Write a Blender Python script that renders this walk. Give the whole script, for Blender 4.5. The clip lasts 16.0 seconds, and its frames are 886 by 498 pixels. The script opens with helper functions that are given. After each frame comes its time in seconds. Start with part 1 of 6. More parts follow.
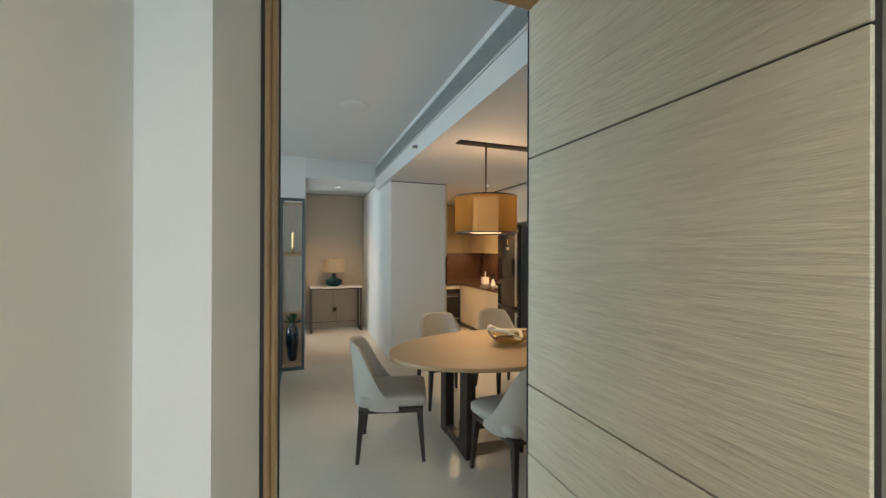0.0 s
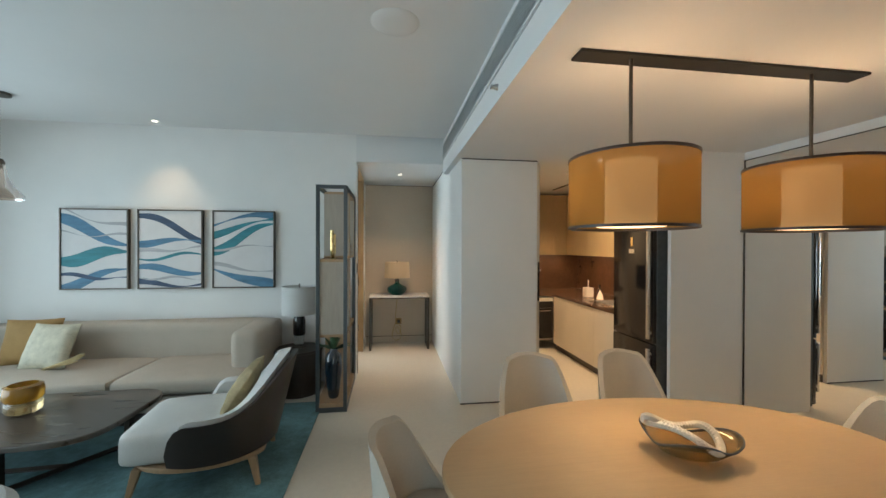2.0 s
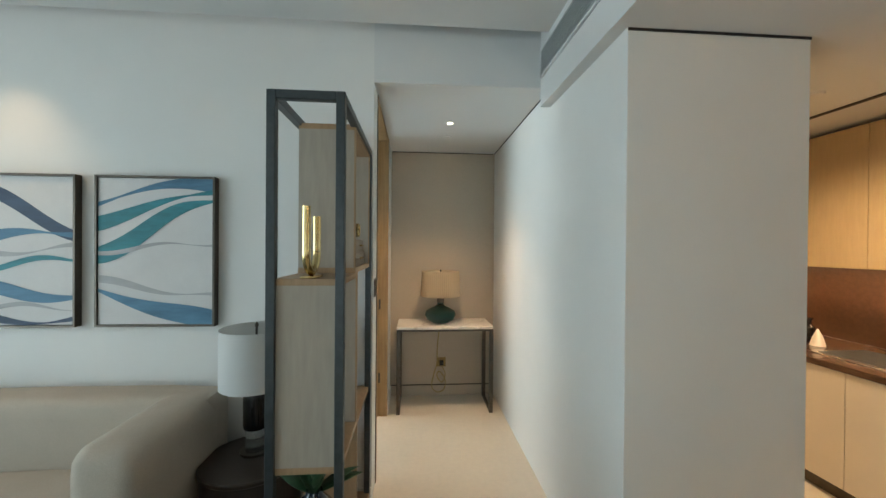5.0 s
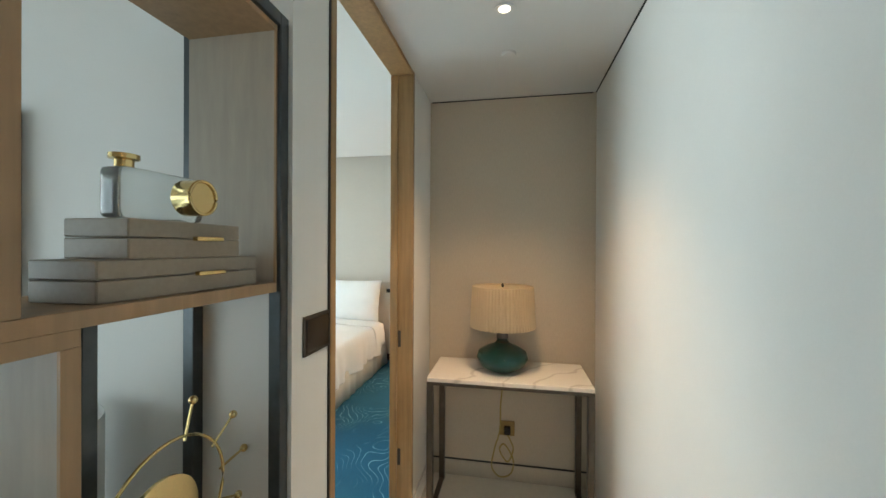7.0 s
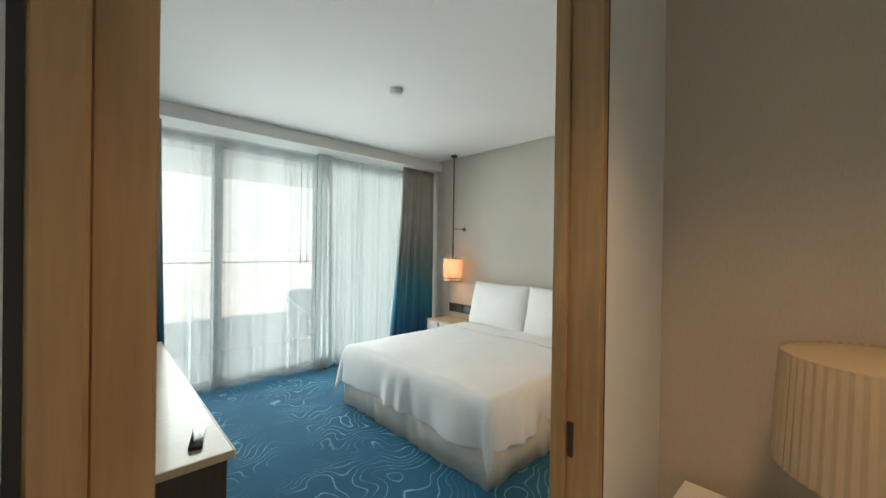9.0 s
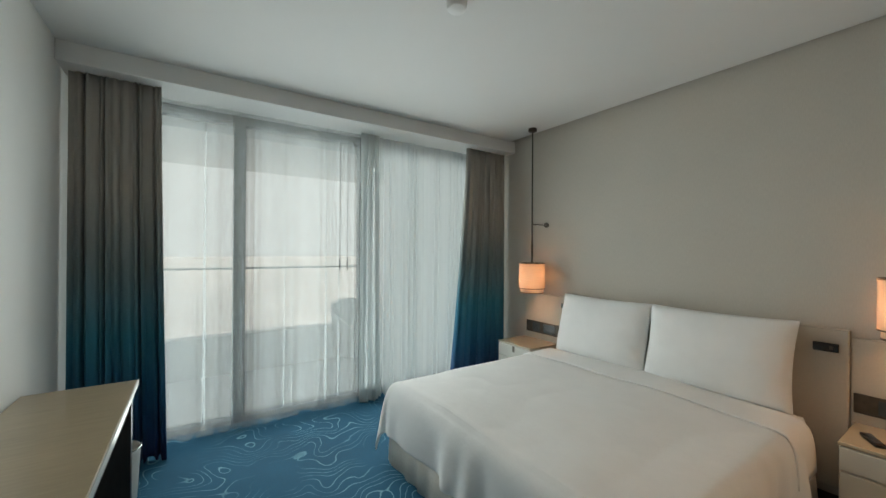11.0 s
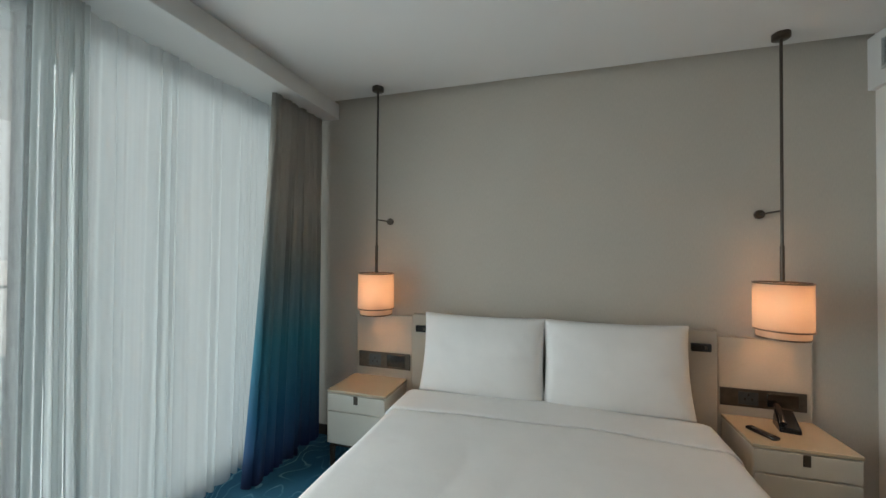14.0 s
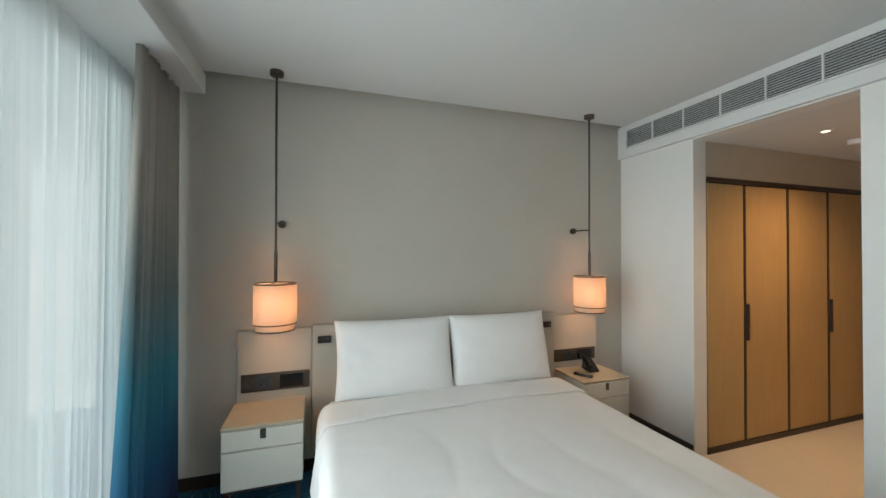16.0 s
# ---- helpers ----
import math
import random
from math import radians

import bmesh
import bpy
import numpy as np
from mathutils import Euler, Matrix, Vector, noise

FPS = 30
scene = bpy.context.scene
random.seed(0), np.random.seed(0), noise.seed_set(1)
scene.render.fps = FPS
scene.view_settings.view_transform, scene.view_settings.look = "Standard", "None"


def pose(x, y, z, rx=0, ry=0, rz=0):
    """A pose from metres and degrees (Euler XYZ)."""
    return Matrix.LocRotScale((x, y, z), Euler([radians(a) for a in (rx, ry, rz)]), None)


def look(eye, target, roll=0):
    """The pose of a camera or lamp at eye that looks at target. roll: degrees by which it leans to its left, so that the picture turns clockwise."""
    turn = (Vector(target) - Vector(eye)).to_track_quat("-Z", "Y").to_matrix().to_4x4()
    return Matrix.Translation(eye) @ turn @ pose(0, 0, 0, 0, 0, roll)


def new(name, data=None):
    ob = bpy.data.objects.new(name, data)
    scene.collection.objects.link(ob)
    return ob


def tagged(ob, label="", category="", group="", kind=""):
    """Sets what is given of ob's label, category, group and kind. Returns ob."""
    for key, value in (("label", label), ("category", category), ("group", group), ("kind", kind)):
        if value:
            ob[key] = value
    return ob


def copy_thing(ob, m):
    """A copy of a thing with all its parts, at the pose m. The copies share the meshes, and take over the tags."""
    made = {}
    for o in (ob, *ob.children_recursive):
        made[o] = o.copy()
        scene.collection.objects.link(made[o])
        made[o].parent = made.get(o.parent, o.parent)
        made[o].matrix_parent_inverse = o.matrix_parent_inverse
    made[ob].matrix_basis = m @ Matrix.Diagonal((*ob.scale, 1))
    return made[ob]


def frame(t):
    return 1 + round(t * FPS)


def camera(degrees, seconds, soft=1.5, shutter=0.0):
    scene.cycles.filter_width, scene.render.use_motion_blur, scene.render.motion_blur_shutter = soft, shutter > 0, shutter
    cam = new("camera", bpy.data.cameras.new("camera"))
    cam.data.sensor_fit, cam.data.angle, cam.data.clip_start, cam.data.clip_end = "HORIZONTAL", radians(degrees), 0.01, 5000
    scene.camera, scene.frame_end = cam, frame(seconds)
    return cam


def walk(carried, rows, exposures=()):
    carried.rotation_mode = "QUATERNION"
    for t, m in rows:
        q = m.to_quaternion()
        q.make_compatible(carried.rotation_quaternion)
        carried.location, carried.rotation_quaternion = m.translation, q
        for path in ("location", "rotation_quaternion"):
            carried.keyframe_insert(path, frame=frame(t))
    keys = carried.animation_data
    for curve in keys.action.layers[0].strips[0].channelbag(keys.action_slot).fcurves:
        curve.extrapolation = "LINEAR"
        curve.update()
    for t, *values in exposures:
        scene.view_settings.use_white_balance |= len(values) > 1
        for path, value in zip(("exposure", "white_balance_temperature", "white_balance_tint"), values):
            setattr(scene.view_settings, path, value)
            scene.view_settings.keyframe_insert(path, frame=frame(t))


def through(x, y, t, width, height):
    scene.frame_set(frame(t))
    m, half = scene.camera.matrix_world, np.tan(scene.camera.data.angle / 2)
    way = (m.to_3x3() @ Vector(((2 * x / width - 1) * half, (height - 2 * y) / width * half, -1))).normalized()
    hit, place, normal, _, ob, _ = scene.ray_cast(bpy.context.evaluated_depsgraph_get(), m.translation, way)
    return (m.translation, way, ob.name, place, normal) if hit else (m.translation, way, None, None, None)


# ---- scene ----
cam = camera(99.6, 16.0)
PATH = [
    (0, (0.419, 0.543, 1.452), (1.113, 2.419, 1.455), 0.2),
    (0.5, (0.587, 0.847, 1.454), (1.174, 2.759, 1.459), 0.1),
    (1, (0.68, 1.182, 1.466), (1.147, 3.127, 1.465), 0.0),
    (1.5, (0.768, 1.527, 1.492), (1.132, 3.493, 1.483), 0.2),
    (2, (0.803, 1.867, 1.504), (1.086, 3.846, 1.493), 0.2),
    (2.5, (0.765, 2.235, 1.502), (0.979, 4.223, 1.491), 0.3),
    (3, (0.734, 2.591, 1.495), (0.911, 4.583, 1.489), 0.2),
    (4.25, (0.650, 3.470, 1.502), (0.800, 5.464, 1.493), 0.4),
    (5.5, (0.746, 4.338, 1.509), (0.878, 6.334, 1.497), 0.6),
    (6, (0.841, 4.676, 1.509), (0.893, 6.675, 1.503), 0.8),
    (6.5, (0.888, 5.024, 1.503), (0.762, 7.02, 1.494), 0.8),
    (7, (0.971, 5.348, 1.497), (0.608, 7.315, 1.49), 0.3),
    (7.5, (0.988, 5.655, 1.493), (0.354, 7.552, 1.481), 0.2),
    (8, (0.983, 5.915, 1.496), (0.019, 7.667, 1.482), -0.0),
    (8.5, (0.960, 6.187, 1.502), (-0.288, 7.750, 1.488), 0.4),
    (9, (0.837, 6.430, 1.482), (-0.624, 7.796, 1.475), 0.8),
    (10.25, (0.350, 6.880, 1.478), (-1.346, 7.940, 1.476), 0.3),
    (11.5, (-0.306, 7.164, 1.457), (-1.921, 8.344, 1.469), 0.5),
    (12, (-0.582, 7.285, 1.461), (-2.118, 8.566, 1.47), 0.6),
    (12.5, (-0.815, 7.411, 1.463), (-2.214, 8.839, 1.472), 0.6),
    (13, (-1.016, 7.478, 1.477), (-2.224, 9.072, 1.492), 0.6),
    (13.5, (-1.253, 7.476, 1.475), (-2.174, 9.251, 1.505), 0.8),
    (14, (-1.436, 7.427, 1.481), (-2.01, 9.343, 1.509), 0.4),
    (14.5, (-1.642, 7.372, 1.473), (-1.872, 9.358, 1.515), 0.4),
    (15, (-1.905, 7.355, 1.488), (-1.817, 9.353, 1.518), 0.3),
    (15.5, (-2.173, 7.314, 1.51), (-1.784, 9.276, 1.53), 0.3),
    (16, (-2.417, 7.291, 1.537), (-1.79, 9.19, 1.557), 0.1),
]
EXPOSURES = [
    (0.0, 0.46, 6250, 5), (0.5, 0.58, 6250, 5), (1.5, 0.55, 6200, 5), (3.0, 0.5, 6250, 5), (5.5, 0.55, 6450, 4), (6.5, 0.7, 6500, 4), (7.0, 0.62, 6550, 4), (7.5, 0.6, 6600, 5),
    (8.0, 0.5, 6900, 7), (8.5, 0.22, 7050, 8), (9.0, -0.05, 7050, 8), (11.5, -0.85, 7150, 10), (12.5, -1.1, 7500, 18), (13.5, -0.95, 7350, 17), (14.0, -0.78, 6900, 11), (14.5, -0.7, 6850, 10), (16.0, -0.43, 6800, 10),
]
walk(cam, [(t, look(eye, target, roll)) for t, eye, target, roll in PATH], EXPOSURES)

# ---- world and large lights ----
world = bpy.data.worlds.new("world")
scene.world = world
world.use_nodes = True
wn = world.node_tree
sky = wn.nodes.new("ShaderNodeTexSky")
sky.sky_type = "NISHITA"
sky.sun_disc = False
sky.sun_elevation = radians(60)
sky.sun_rotation = radians(37)
sky.dust_density = 4.0
wn.nodes["Background"].inputs["Strength"].default_value = 0.15
wn.links.new(sky.outputs["Color"], wn.nodes["Background"].inputs["Color"])


def area_lamp(name, loc, target, sx, sy, power, colour, spread=180):
    d = bpy.data.lights.new(name, "AREA")
    d.shape, d.size, d.size_y, d.energy, d.color = "RECTANGLE", sx, sy, power, colour
    d.spread = radians(spread)
    ob = new(name, d)
    ob.matrix_world = look(loc, target)
    return ob


def spot_lamp(name, loc, power, colour=(1.0, 0.68, 0.40), angle=80, size=0.03, target=None):
    d = bpy.data.lights.new(name, "SPOT")
    d.energy, d.color, d.spot_size, d.spot_blend, d.shadow_soft_size = power, colour, radians(angle), 1.0, size
    ob = new(name, d)
    ob.matrix_world = look(loc, target or (loc[0], loc[1] + 0.001, 0))
    return ob


def point_lamp(name, loc, power, colour=(1.0, 0.7, 0.42), size=0.04):
    d = bpy.data.lights.new(name, "POINT")
    d.energy, d.color, d.shadow_soft_size = power, colour, size
    ob = new(name, d)
    ob.location = loc
    return ob


DAY = (0.74, 0.90, 1.0)
DAYB = (0.84, 0.945, 1.0)
WARM = (1.0, 0.60, 0.30)
# daylight in the two facade openings
area_lamp("window_light_living", (-3.52, 3.65, 1.20), (0, 3.65, 1.2), 3.8, 2.2, 52, DAY, 150)
area_lamp("window_light_bedroom", (-3.41, 8.2, 1.20), (0, 8.2, 1.20), 2.5, 2.1, 42, DAYB, 135)
for y, wide, watts in ((7.03, 0.52, 10.0), (7.915, 0.90, 17.5), (9.25, 1.42, 17.0)):
    area_lamp("window_light_pane", (-3.545, y, 1.28), (0, y, 1.28), wide, 2.4, watts, (0.78, 0.94, 1.0))
sun = bpy.data.lights.new("sun", "SUN")
sun.energy, sun.angle, sun.color = 5.0, radians(0.6), (1.0, 0.95, 0.88)
new("sun", sun).matrix_world = look((0, 0, 0), (-0.3, -0.4, -0.87))
# lamps of the rooms
spot_lamp("downlight_sofa", (-1.48, 5.92, 2.70), 16, angle=85)
spot_lamp("downlight_corridor", (0.937, 6.885, 2.44), 62, (1.0, 0.66, 0.40), 96, 0.08, (0.80, 7.12, 0.0))
spot_lamp("downlight_kitchen", (2.8, 6.0, 2.33), 95, angle=150)
spot_lamp("downlight_dressing", (1.17, 8.72, 2.38), 128, (1.0, 0.63, 0.34), 150, 0.08)
# Unseen spot added to brighten the hall.
spot_lamp("downlight_hall", (0.75, 0.1, 2.38), 33, (1.0, 0.80, 0.58), 140)
# Added fill lamp at an invented hall window, no known source.
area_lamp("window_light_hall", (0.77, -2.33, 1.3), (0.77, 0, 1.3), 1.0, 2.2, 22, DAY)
area_lamp("kitchen_strip", (3.74, 6.45, 1.375), (3.74, 6.45, 0.9), 0.04, 1.7, 9, WARM)
area_lamp("kitchen_strip_hob", (3.0, 7.60, 1.375), (3.0, 7.60, 0.9), 1.4, 0.04, 5, WARM)

# ---- materials ----
def mat(name, colour, rough=0.6, metal=0.0, coat=0.0, spec=0.5):
    m = bpy.data.materials.new(name)
    m.use_nodes = True
    b = m.node_tree.nodes["Principled BSDF"]
    b.inputs["Base Color"].default_value = (*colour, 1)
    b.inputs["Roughness"].default_value = rough
    b.inputs["Metallic"].default_value = metal
    b.inputs["Coat Weight"].default_value = coat
    b.inputs["Specular IOR Level"].default_value = spec
    return m


def node(m, kind, **props):
    n = m.node_tree.nodes.new(kind)
    for k, v in props.items():
        n.inputs[k].default_value = v
    return n


def coords(m, scale=(1, 1, 1), rot=(0, 0, 0)):
    t = m.node_tree.nodes.new("ShaderNodeTexCoord")
    mp = m.node_tree.nodes.new("ShaderNodeMapping")
    mp.inputs["Scale"].default_value = scale
    mp.inputs["Rotation"].default_value = [radians(a) for a in rot]
    m.node_tree.links.new(t.outputs["Object"], mp.inputs["Vector"])
    return mp.outputs["Vector"]


def vary(m, scale, amount, stretch=(1, 1, 1), rough=0.0, bump=0.0, detail=5.0, base=None, dist=0.002):
    """Multiplies the base colour by a noise of that scale and adds roughness variation and bump."""
    nt = m.node_tree
    b = nt.nodes["Principled BSDF"]
    n = node(m, "ShaderNodeTexNoise", Scale=scale, Detail=detail, Roughness=0.6)
    nt.links.new(coords(m, stretch), n.inputs["Vector"])
    r = nt.nodes.new("ShaderNodeMapRange")
    r.inputs["From Min"].default_value, r.inputs["From Max"].default_value = 0.3, 0.7
    r.inputs["To Min"].default_value, r.inputs["To Max"].default_value = 1 - amount, 1 + amount
    nt.links.new(n.outputs["Fac"], r.inputs["Value"])
    mx = nt.nodes.new("ShaderNodeMix")
    mx.data_type, mx.blend_type = "RGBA", "MULTIPLY"
    mx.inputs["Factor"].default_value = 1.0
    src = b.inputs["Base Color"]
    if src.is_linked:
        nt.links.new(src.links[0].from_socket, mx.inputs["A"])
    else:
        mx.inputs["A"].default_value = src.default_value
    nt.links.new(r.outputs["Result"], mx.inputs["B"])
    nt.links.new(mx.outputs["Result"], src)
    if rough:
        rr = nt.nodes.new("ShaderNodeMapRange")
        v = b.inputs["Roughness"].default_value
        rr.inputs["To Min"].default_value, rr.inputs["To Max"].default_value = max(0.02, v - rough), min(1, v + rough)
        nt.links.new(n.outputs["Fac"], rr.inputs["Value"])
        nt.links.new(rr.outputs["Result"], b.inputs["Roughness"])
    if bump:
        bp = node(m, "ShaderNodeBump", Strength=bump, Distance=dist)
        nt.links.new(n.outputs["Fac"], bp.inputs["Height"])
        if b.inputs["Normal"].is_linked:
            nt.links.new(b.inputs["Normal"].links[0].from_socket, bp.inputs["Normal"])
        nt.links.new(bp.outputs["Normal"], b.inputs["Normal"])
    return m


PAINT = vary(vary(mat("wall_paint", (0.74, 0.735, 0.71), 0.62), 1.3, 0.03), 160, 0.01, bump=0.06)
CEIL = vary(mat("ceiling_paint", (0.67, 0.67, 0.66), 0.8), 1.0, 0.02, bump=0.03)
GREIGE = vary(vary(mat("greige_wallcovering", (0.50, 0.465, 0.41), 0.7), 1.5, 0.03), 220, 0.05, stretch=(1, 1, 0.15), bump=0.12)
BEIGE = vary(vary(mat("beige_wallcovering", (0.50, 0.43, 0.335), 0.7), 1.5, 0.03), 220, 0.05, stretch=(1, 1, 0.15), bump=0.12)
STONE = vary(vary(mat("cream_stone_floor", (0.68, 0.62, 0.52), 0.30), 1.1, 0.06, rough=0.06), 28, 0.035)
GROUT = mat("floor_grout", (0.36, 0.33, 0.29), 0.8)
OAK = vary(vary(mat("brown_oak", (0.35, 0.215, 0.095), 0.45), 3, 0.12), 9, 0.16, stretch=(6, 6, 0.35), rough=0.08, bump=0.08)
OAKL = vary(vary(mat("light_oak", (0.36, 0.235, 0.13), 0.5), 3, 0.1), 9, 0.12, stretch=(6, 6, 0.5), rough=0.06, bump=0.06)
TABLETOP = vary(vary(vary(mat("tan_table_veneer", (0.43, 0.30, 0.165), 0.45), 2.2, 0.05), 7, 0.03, stretch=(0.5, 9, 1), rough=0.06), 90, 0.04, stretch=(0.15, 3, 1), bump=0.03)
DARKWOOD = vary(mat("dark_stained_wood", (0.035, 0.024, 0.018), 0.42), 10, 0.25, stretch=(5, 5, 0.5), rough=0.1, bump=0.05)
GREYWOOD = vary(mat("grey_brown_wood", (0.075, 0.060, 0.047), 0.3), 8, 0.2, stretch=(0.6, 7, 1), rough=0.1, bump=0.05)
DOORVEN = vary(vary(vary(mat("textured_door_veneer", (0.62, 0.56, 0.435), 0.62), 2.5, 0.05), 5, 0.07, stretch=(1.2, 1.2, 13), bump=0.9, detail=3, dist=0.008), 30, 0.05, stretch=(0.3, 0.3, 6), bump=0.3, dist=0.002)
# Also colours the solid strips that stand for shade in gaps.
BLACK = vary(mat("black_gap", (0.012, 0.011, 0.010), 0.6), 20, 0.2)
BRONZE = vary(mat("bronze_steel", (0.10, 0.085, 0.07), 0.38, 0.85), 30, 0.15, rough=0.08)
GUNMETAL = vary(mat("blued_steel_frame", (0.075, 0.085, 0.09), 0.36, 0.7), 25, 0.15, rough=0.08)
BRASS = vary(mat("polished_brass", (0.72, 0.55, 0.26), 0.2, 1.0), 30, 0.08, rough=0.06)
CHROME = vary(mat("brushed_steel", (0.62, 0.61, 0.59), 0.25, 1.0), 40, 0.05, rough=0.06)
LEATHER = vary(vary(mat("cream_leather", (0.43, 0.40, 0.345), 0.5), 3, 0.04), 140, 0.04, bump=0.12)
SOFA = vary(vary(mat("beige_sofa_fabric", (0.45, 0.395, 0.325), 0.9), 4, 0.05), 320, 0.12, bump=0.3)
WHITEFAB = vary(vary(mat("white_boucle", (0.60, 0.59, 0.56), 0.9), 5, 0.04), 260, 0.08, bump=0.35)
BROWNLEA = vary(vary(mat("dark_brown_leather", (0.030, 0.021, 0.017), 0.42), 6, 0.15), 120, 0.1, bump=0.1)
LINEN = vary(vary(vary(mat("white_bed_linen", (0.80, 0.80, 0.79), 0.85), 3, 0.02), 7, 0.015, bump=0.3, dist=0.012), 600, 0.03, bump=0.08)
SKIRT = vary(mat("cream_bed_skirt", (0.62, 0.585, 0.52), 0.9), 60, 0.05, bump=0.15)
LACQ = vary(mat("cream_lacquer", (0.58, 0.555, 0.49), 0.3, coat=0.3), 4, 0.03, rough=0.05)
TOPWOOD = vary(vary(mat("tan_wood_top", (0.40, 0.31, 0.20), 0.3, coat=0.4), 3, 0.06), 8, 0.08, stretch=(8, 0.7, 1))
KWHITE = vary(mat("kitchen_cream_front", (0.66, 0.60, 0.50), 0.42), 3, 0.03, rough=0.05)
KTAN = vary(vary(mat("golden_kitchen_laminate", (0.42, 0.31, 0.17), 0.5), 3, 0.04), 14, 0.05, stretch=(4, 4, 0.4))
KDARK = vary(vary(mat("brown_stone_splashback", (0.065, 0.034, 0.02), 0.22), 4, 0.2), 30, 0.15, rough=0.06)
BLACKGLOSS = vary(mat("black_gloss", (0.012, 0.011, 0.011), 0.13), 12, 0.2, rough=0.04)
HBOARD = vary(vary(mat("cream_headboard_leather", (0.50, 0.46, 0.39), 0.55), 4, 0.03), 120, 0.03, bump=0.08)
SHELFCLAD = vary(vary(mat("greige_shelf_board", (0.37, 0.325, 0.265), 0.55), 3, 0.05), 14, 0.08, stretch=(3, 3, 0.4), bump=0.04)
MARBLE = mat("white_marble", (0.70, 0.68, 0.64), 0.22)
MIRROR = mat("mirror", (0.90, 0.89, 0.86), 0.0, 1.0)

# ---- mesh helpers ----
def link(name, bm, material, parent=None, label="", smooth=False):
    me = bpy.data.meshes.new(name)
    bm.to_mesh(me)
    bm.free()
    for m in (material if isinstance(material, (list, tuple)) else [material]):
        me.materials.append(m)
    if smooth:
        for p in me.polygons:
            p.use_smooth = True
        try:
            me.set_sharp_from_angle(angle=radians(40))
        except AttributeError:
            pass
    ob = new(name, me)
    if parent is not None:
        ob.parent = parent
    if label:
        ob["label"] = label
    return ob


def part(name, bm, material, parent, label="", smooth=True):
    return link(name, bm, material, parent, label, smooth)


def thing(name, at=(0, 0, 0), rz=0, label="", category="", group="", kind=""):
    ob = new(name)
    ob.empty_display_size = 0.1
    ob.matrix_world = pose(*at, 0, 0, rz)
    return tagged(ob, label, category, group, kind)


def B(x0, y0, z0, x1, y1, z1, bevel=0.0, seg=2, bm=None):
    """A box between two corners, bevelled."""
    own = bm if bm is not None else bmesh.new()
    tmp = bmesh.new()
    r = bmesh.ops.create_cube(tmp, size=1.0)
    for v in r["verts"]:
        v.co = Vector((x0 + (v.co.x + 0.5) * (x1 - x0), y0 + (v.co.y + 0.5) * (y1 - y0), z0 + (v.co.z + 0.5) * (z1 - z0)))
    if bevel:
        bmesh.ops.bevel(tmp, geom=list(tmp.edges), offset=bevel, segments=seg, profile=0.5, affect="EDGES")
    bmesh.ops.recalc_face_normals(tmp, faces=tmp.faces)
    return merge(own, tmp)


def merge(bm, other, m=None):
    if m is not None:
        other.transform(m)
    me = bpy.data.meshes.new("tmp")
    other.to_mesh(me)
    other.free()
    bm.from_mesh(me)
    bpy.data.meshes.remove(me)
    return bm


def lathe(profile, n=40, bm=None, at=(0, 0, 0), close=True):
    """A turned solid from (radius, height) pairs."""
    own = bm if bm is not None else bmesh.new()
    rings = []
    for r, z in profile:
        rings.append([own.verts.new((at[0] + r * math.cos(2 * math.pi * i / n), at[1] + r * math.sin(2 * math.pi * i / n), at[2] + z)) for i in range(n)])
    for a, b in zip(rings, rings[1:]):
        for i in range(n):
            own.faces.new((a[i], a[(i + 1) % n], b[(i + 1) % n], b[i]))
    if close:
        own.faces.new(rings[0][::-1])
        own.faces.new(rings[-1])
    return own


def tube(points, r, n=10, bm=None, closed=False):
    """A round bar along a line of points."""
    own = bm if bm is not None else bmesh.new()
    pts = [Vector(p) for p in points]
    k = len(pts)
    rings = []
    for i, p in enumerate(pts):
        a = pts[(i - 1) % k] if (closed or i > 0) else p
        b = pts[(i + 1) % k] if (closed or i < k - 1) else p
        d = (b - a).normalized()
        u = d.cross(Vector((0, 0, 1)))
        if u.length < 0.05:
            u = d.cross(Vector((0, 1, 0)))
        u.normalize()
        w = d.cross(u)
        rr = r[i] if isinstance(r, (list, tuple)) else r
        rings.append([own.verts.new(p + rr * (math.cos(2 * math.pi * j / n) * u + math.sin(2 * math.pi * j / n) * w)) for j in range(n)])
    pairs = list(zip(rings, rings[1:])) + ([(rings[-1], rings[0])] if closed else [])
    for a, b in pairs:
        for j in range(n):
            own.faces.new((a[j], a[(j + 1) % n], b[(j + 1) % n], b[j]))
    if not closed:
        own.faces.new(rings[0][::-1])
        own.faces.new(rings[-1])
    bmesh.ops.recalc_face_normals(own, faces=own.faces)
    return own


def prism(outline, z0, z1, bevel=0.0, seg=2):
    """A slab from a plan outline."""
    bm = bmesh.new()
    f = bm.faces.new([bm.verts.new((x, y, z0)) for x, y in outline])
    ex = bmesh.ops.extrude_face_region(bm, geom=[f])
    for v in ex["geom"]:
        if isinstance(v, bmesh.types.BMVert):
            v.co.z = z1
    bmesh.ops.recalc_face_normals(bm, faces=bm.faces)
    if bevel:
        es = [e for e in bm.edges if abs(e.verts[0].co.z - e.verts[1].co.z) < 1e-6]
        bmesh.ops.bevel(bm, geom=es, offset=bevel, segments=seg, profile=0.5, affect="EDGES")
    return bm


def structure(name, bm, material, label, category="", smooth=False):
    return tagged(link(name, bm, material, None, "", smooth), label, category or "wall", "", "structure")


# ---- the setting ----
LC, DC, CC, BC, MTOP = 2.73, 2.35, 2.465, 2.70, 2.275   # ceilings: living, dining, corridor, bedroom; top of the mirror
XF = -3.60                                  # facade line

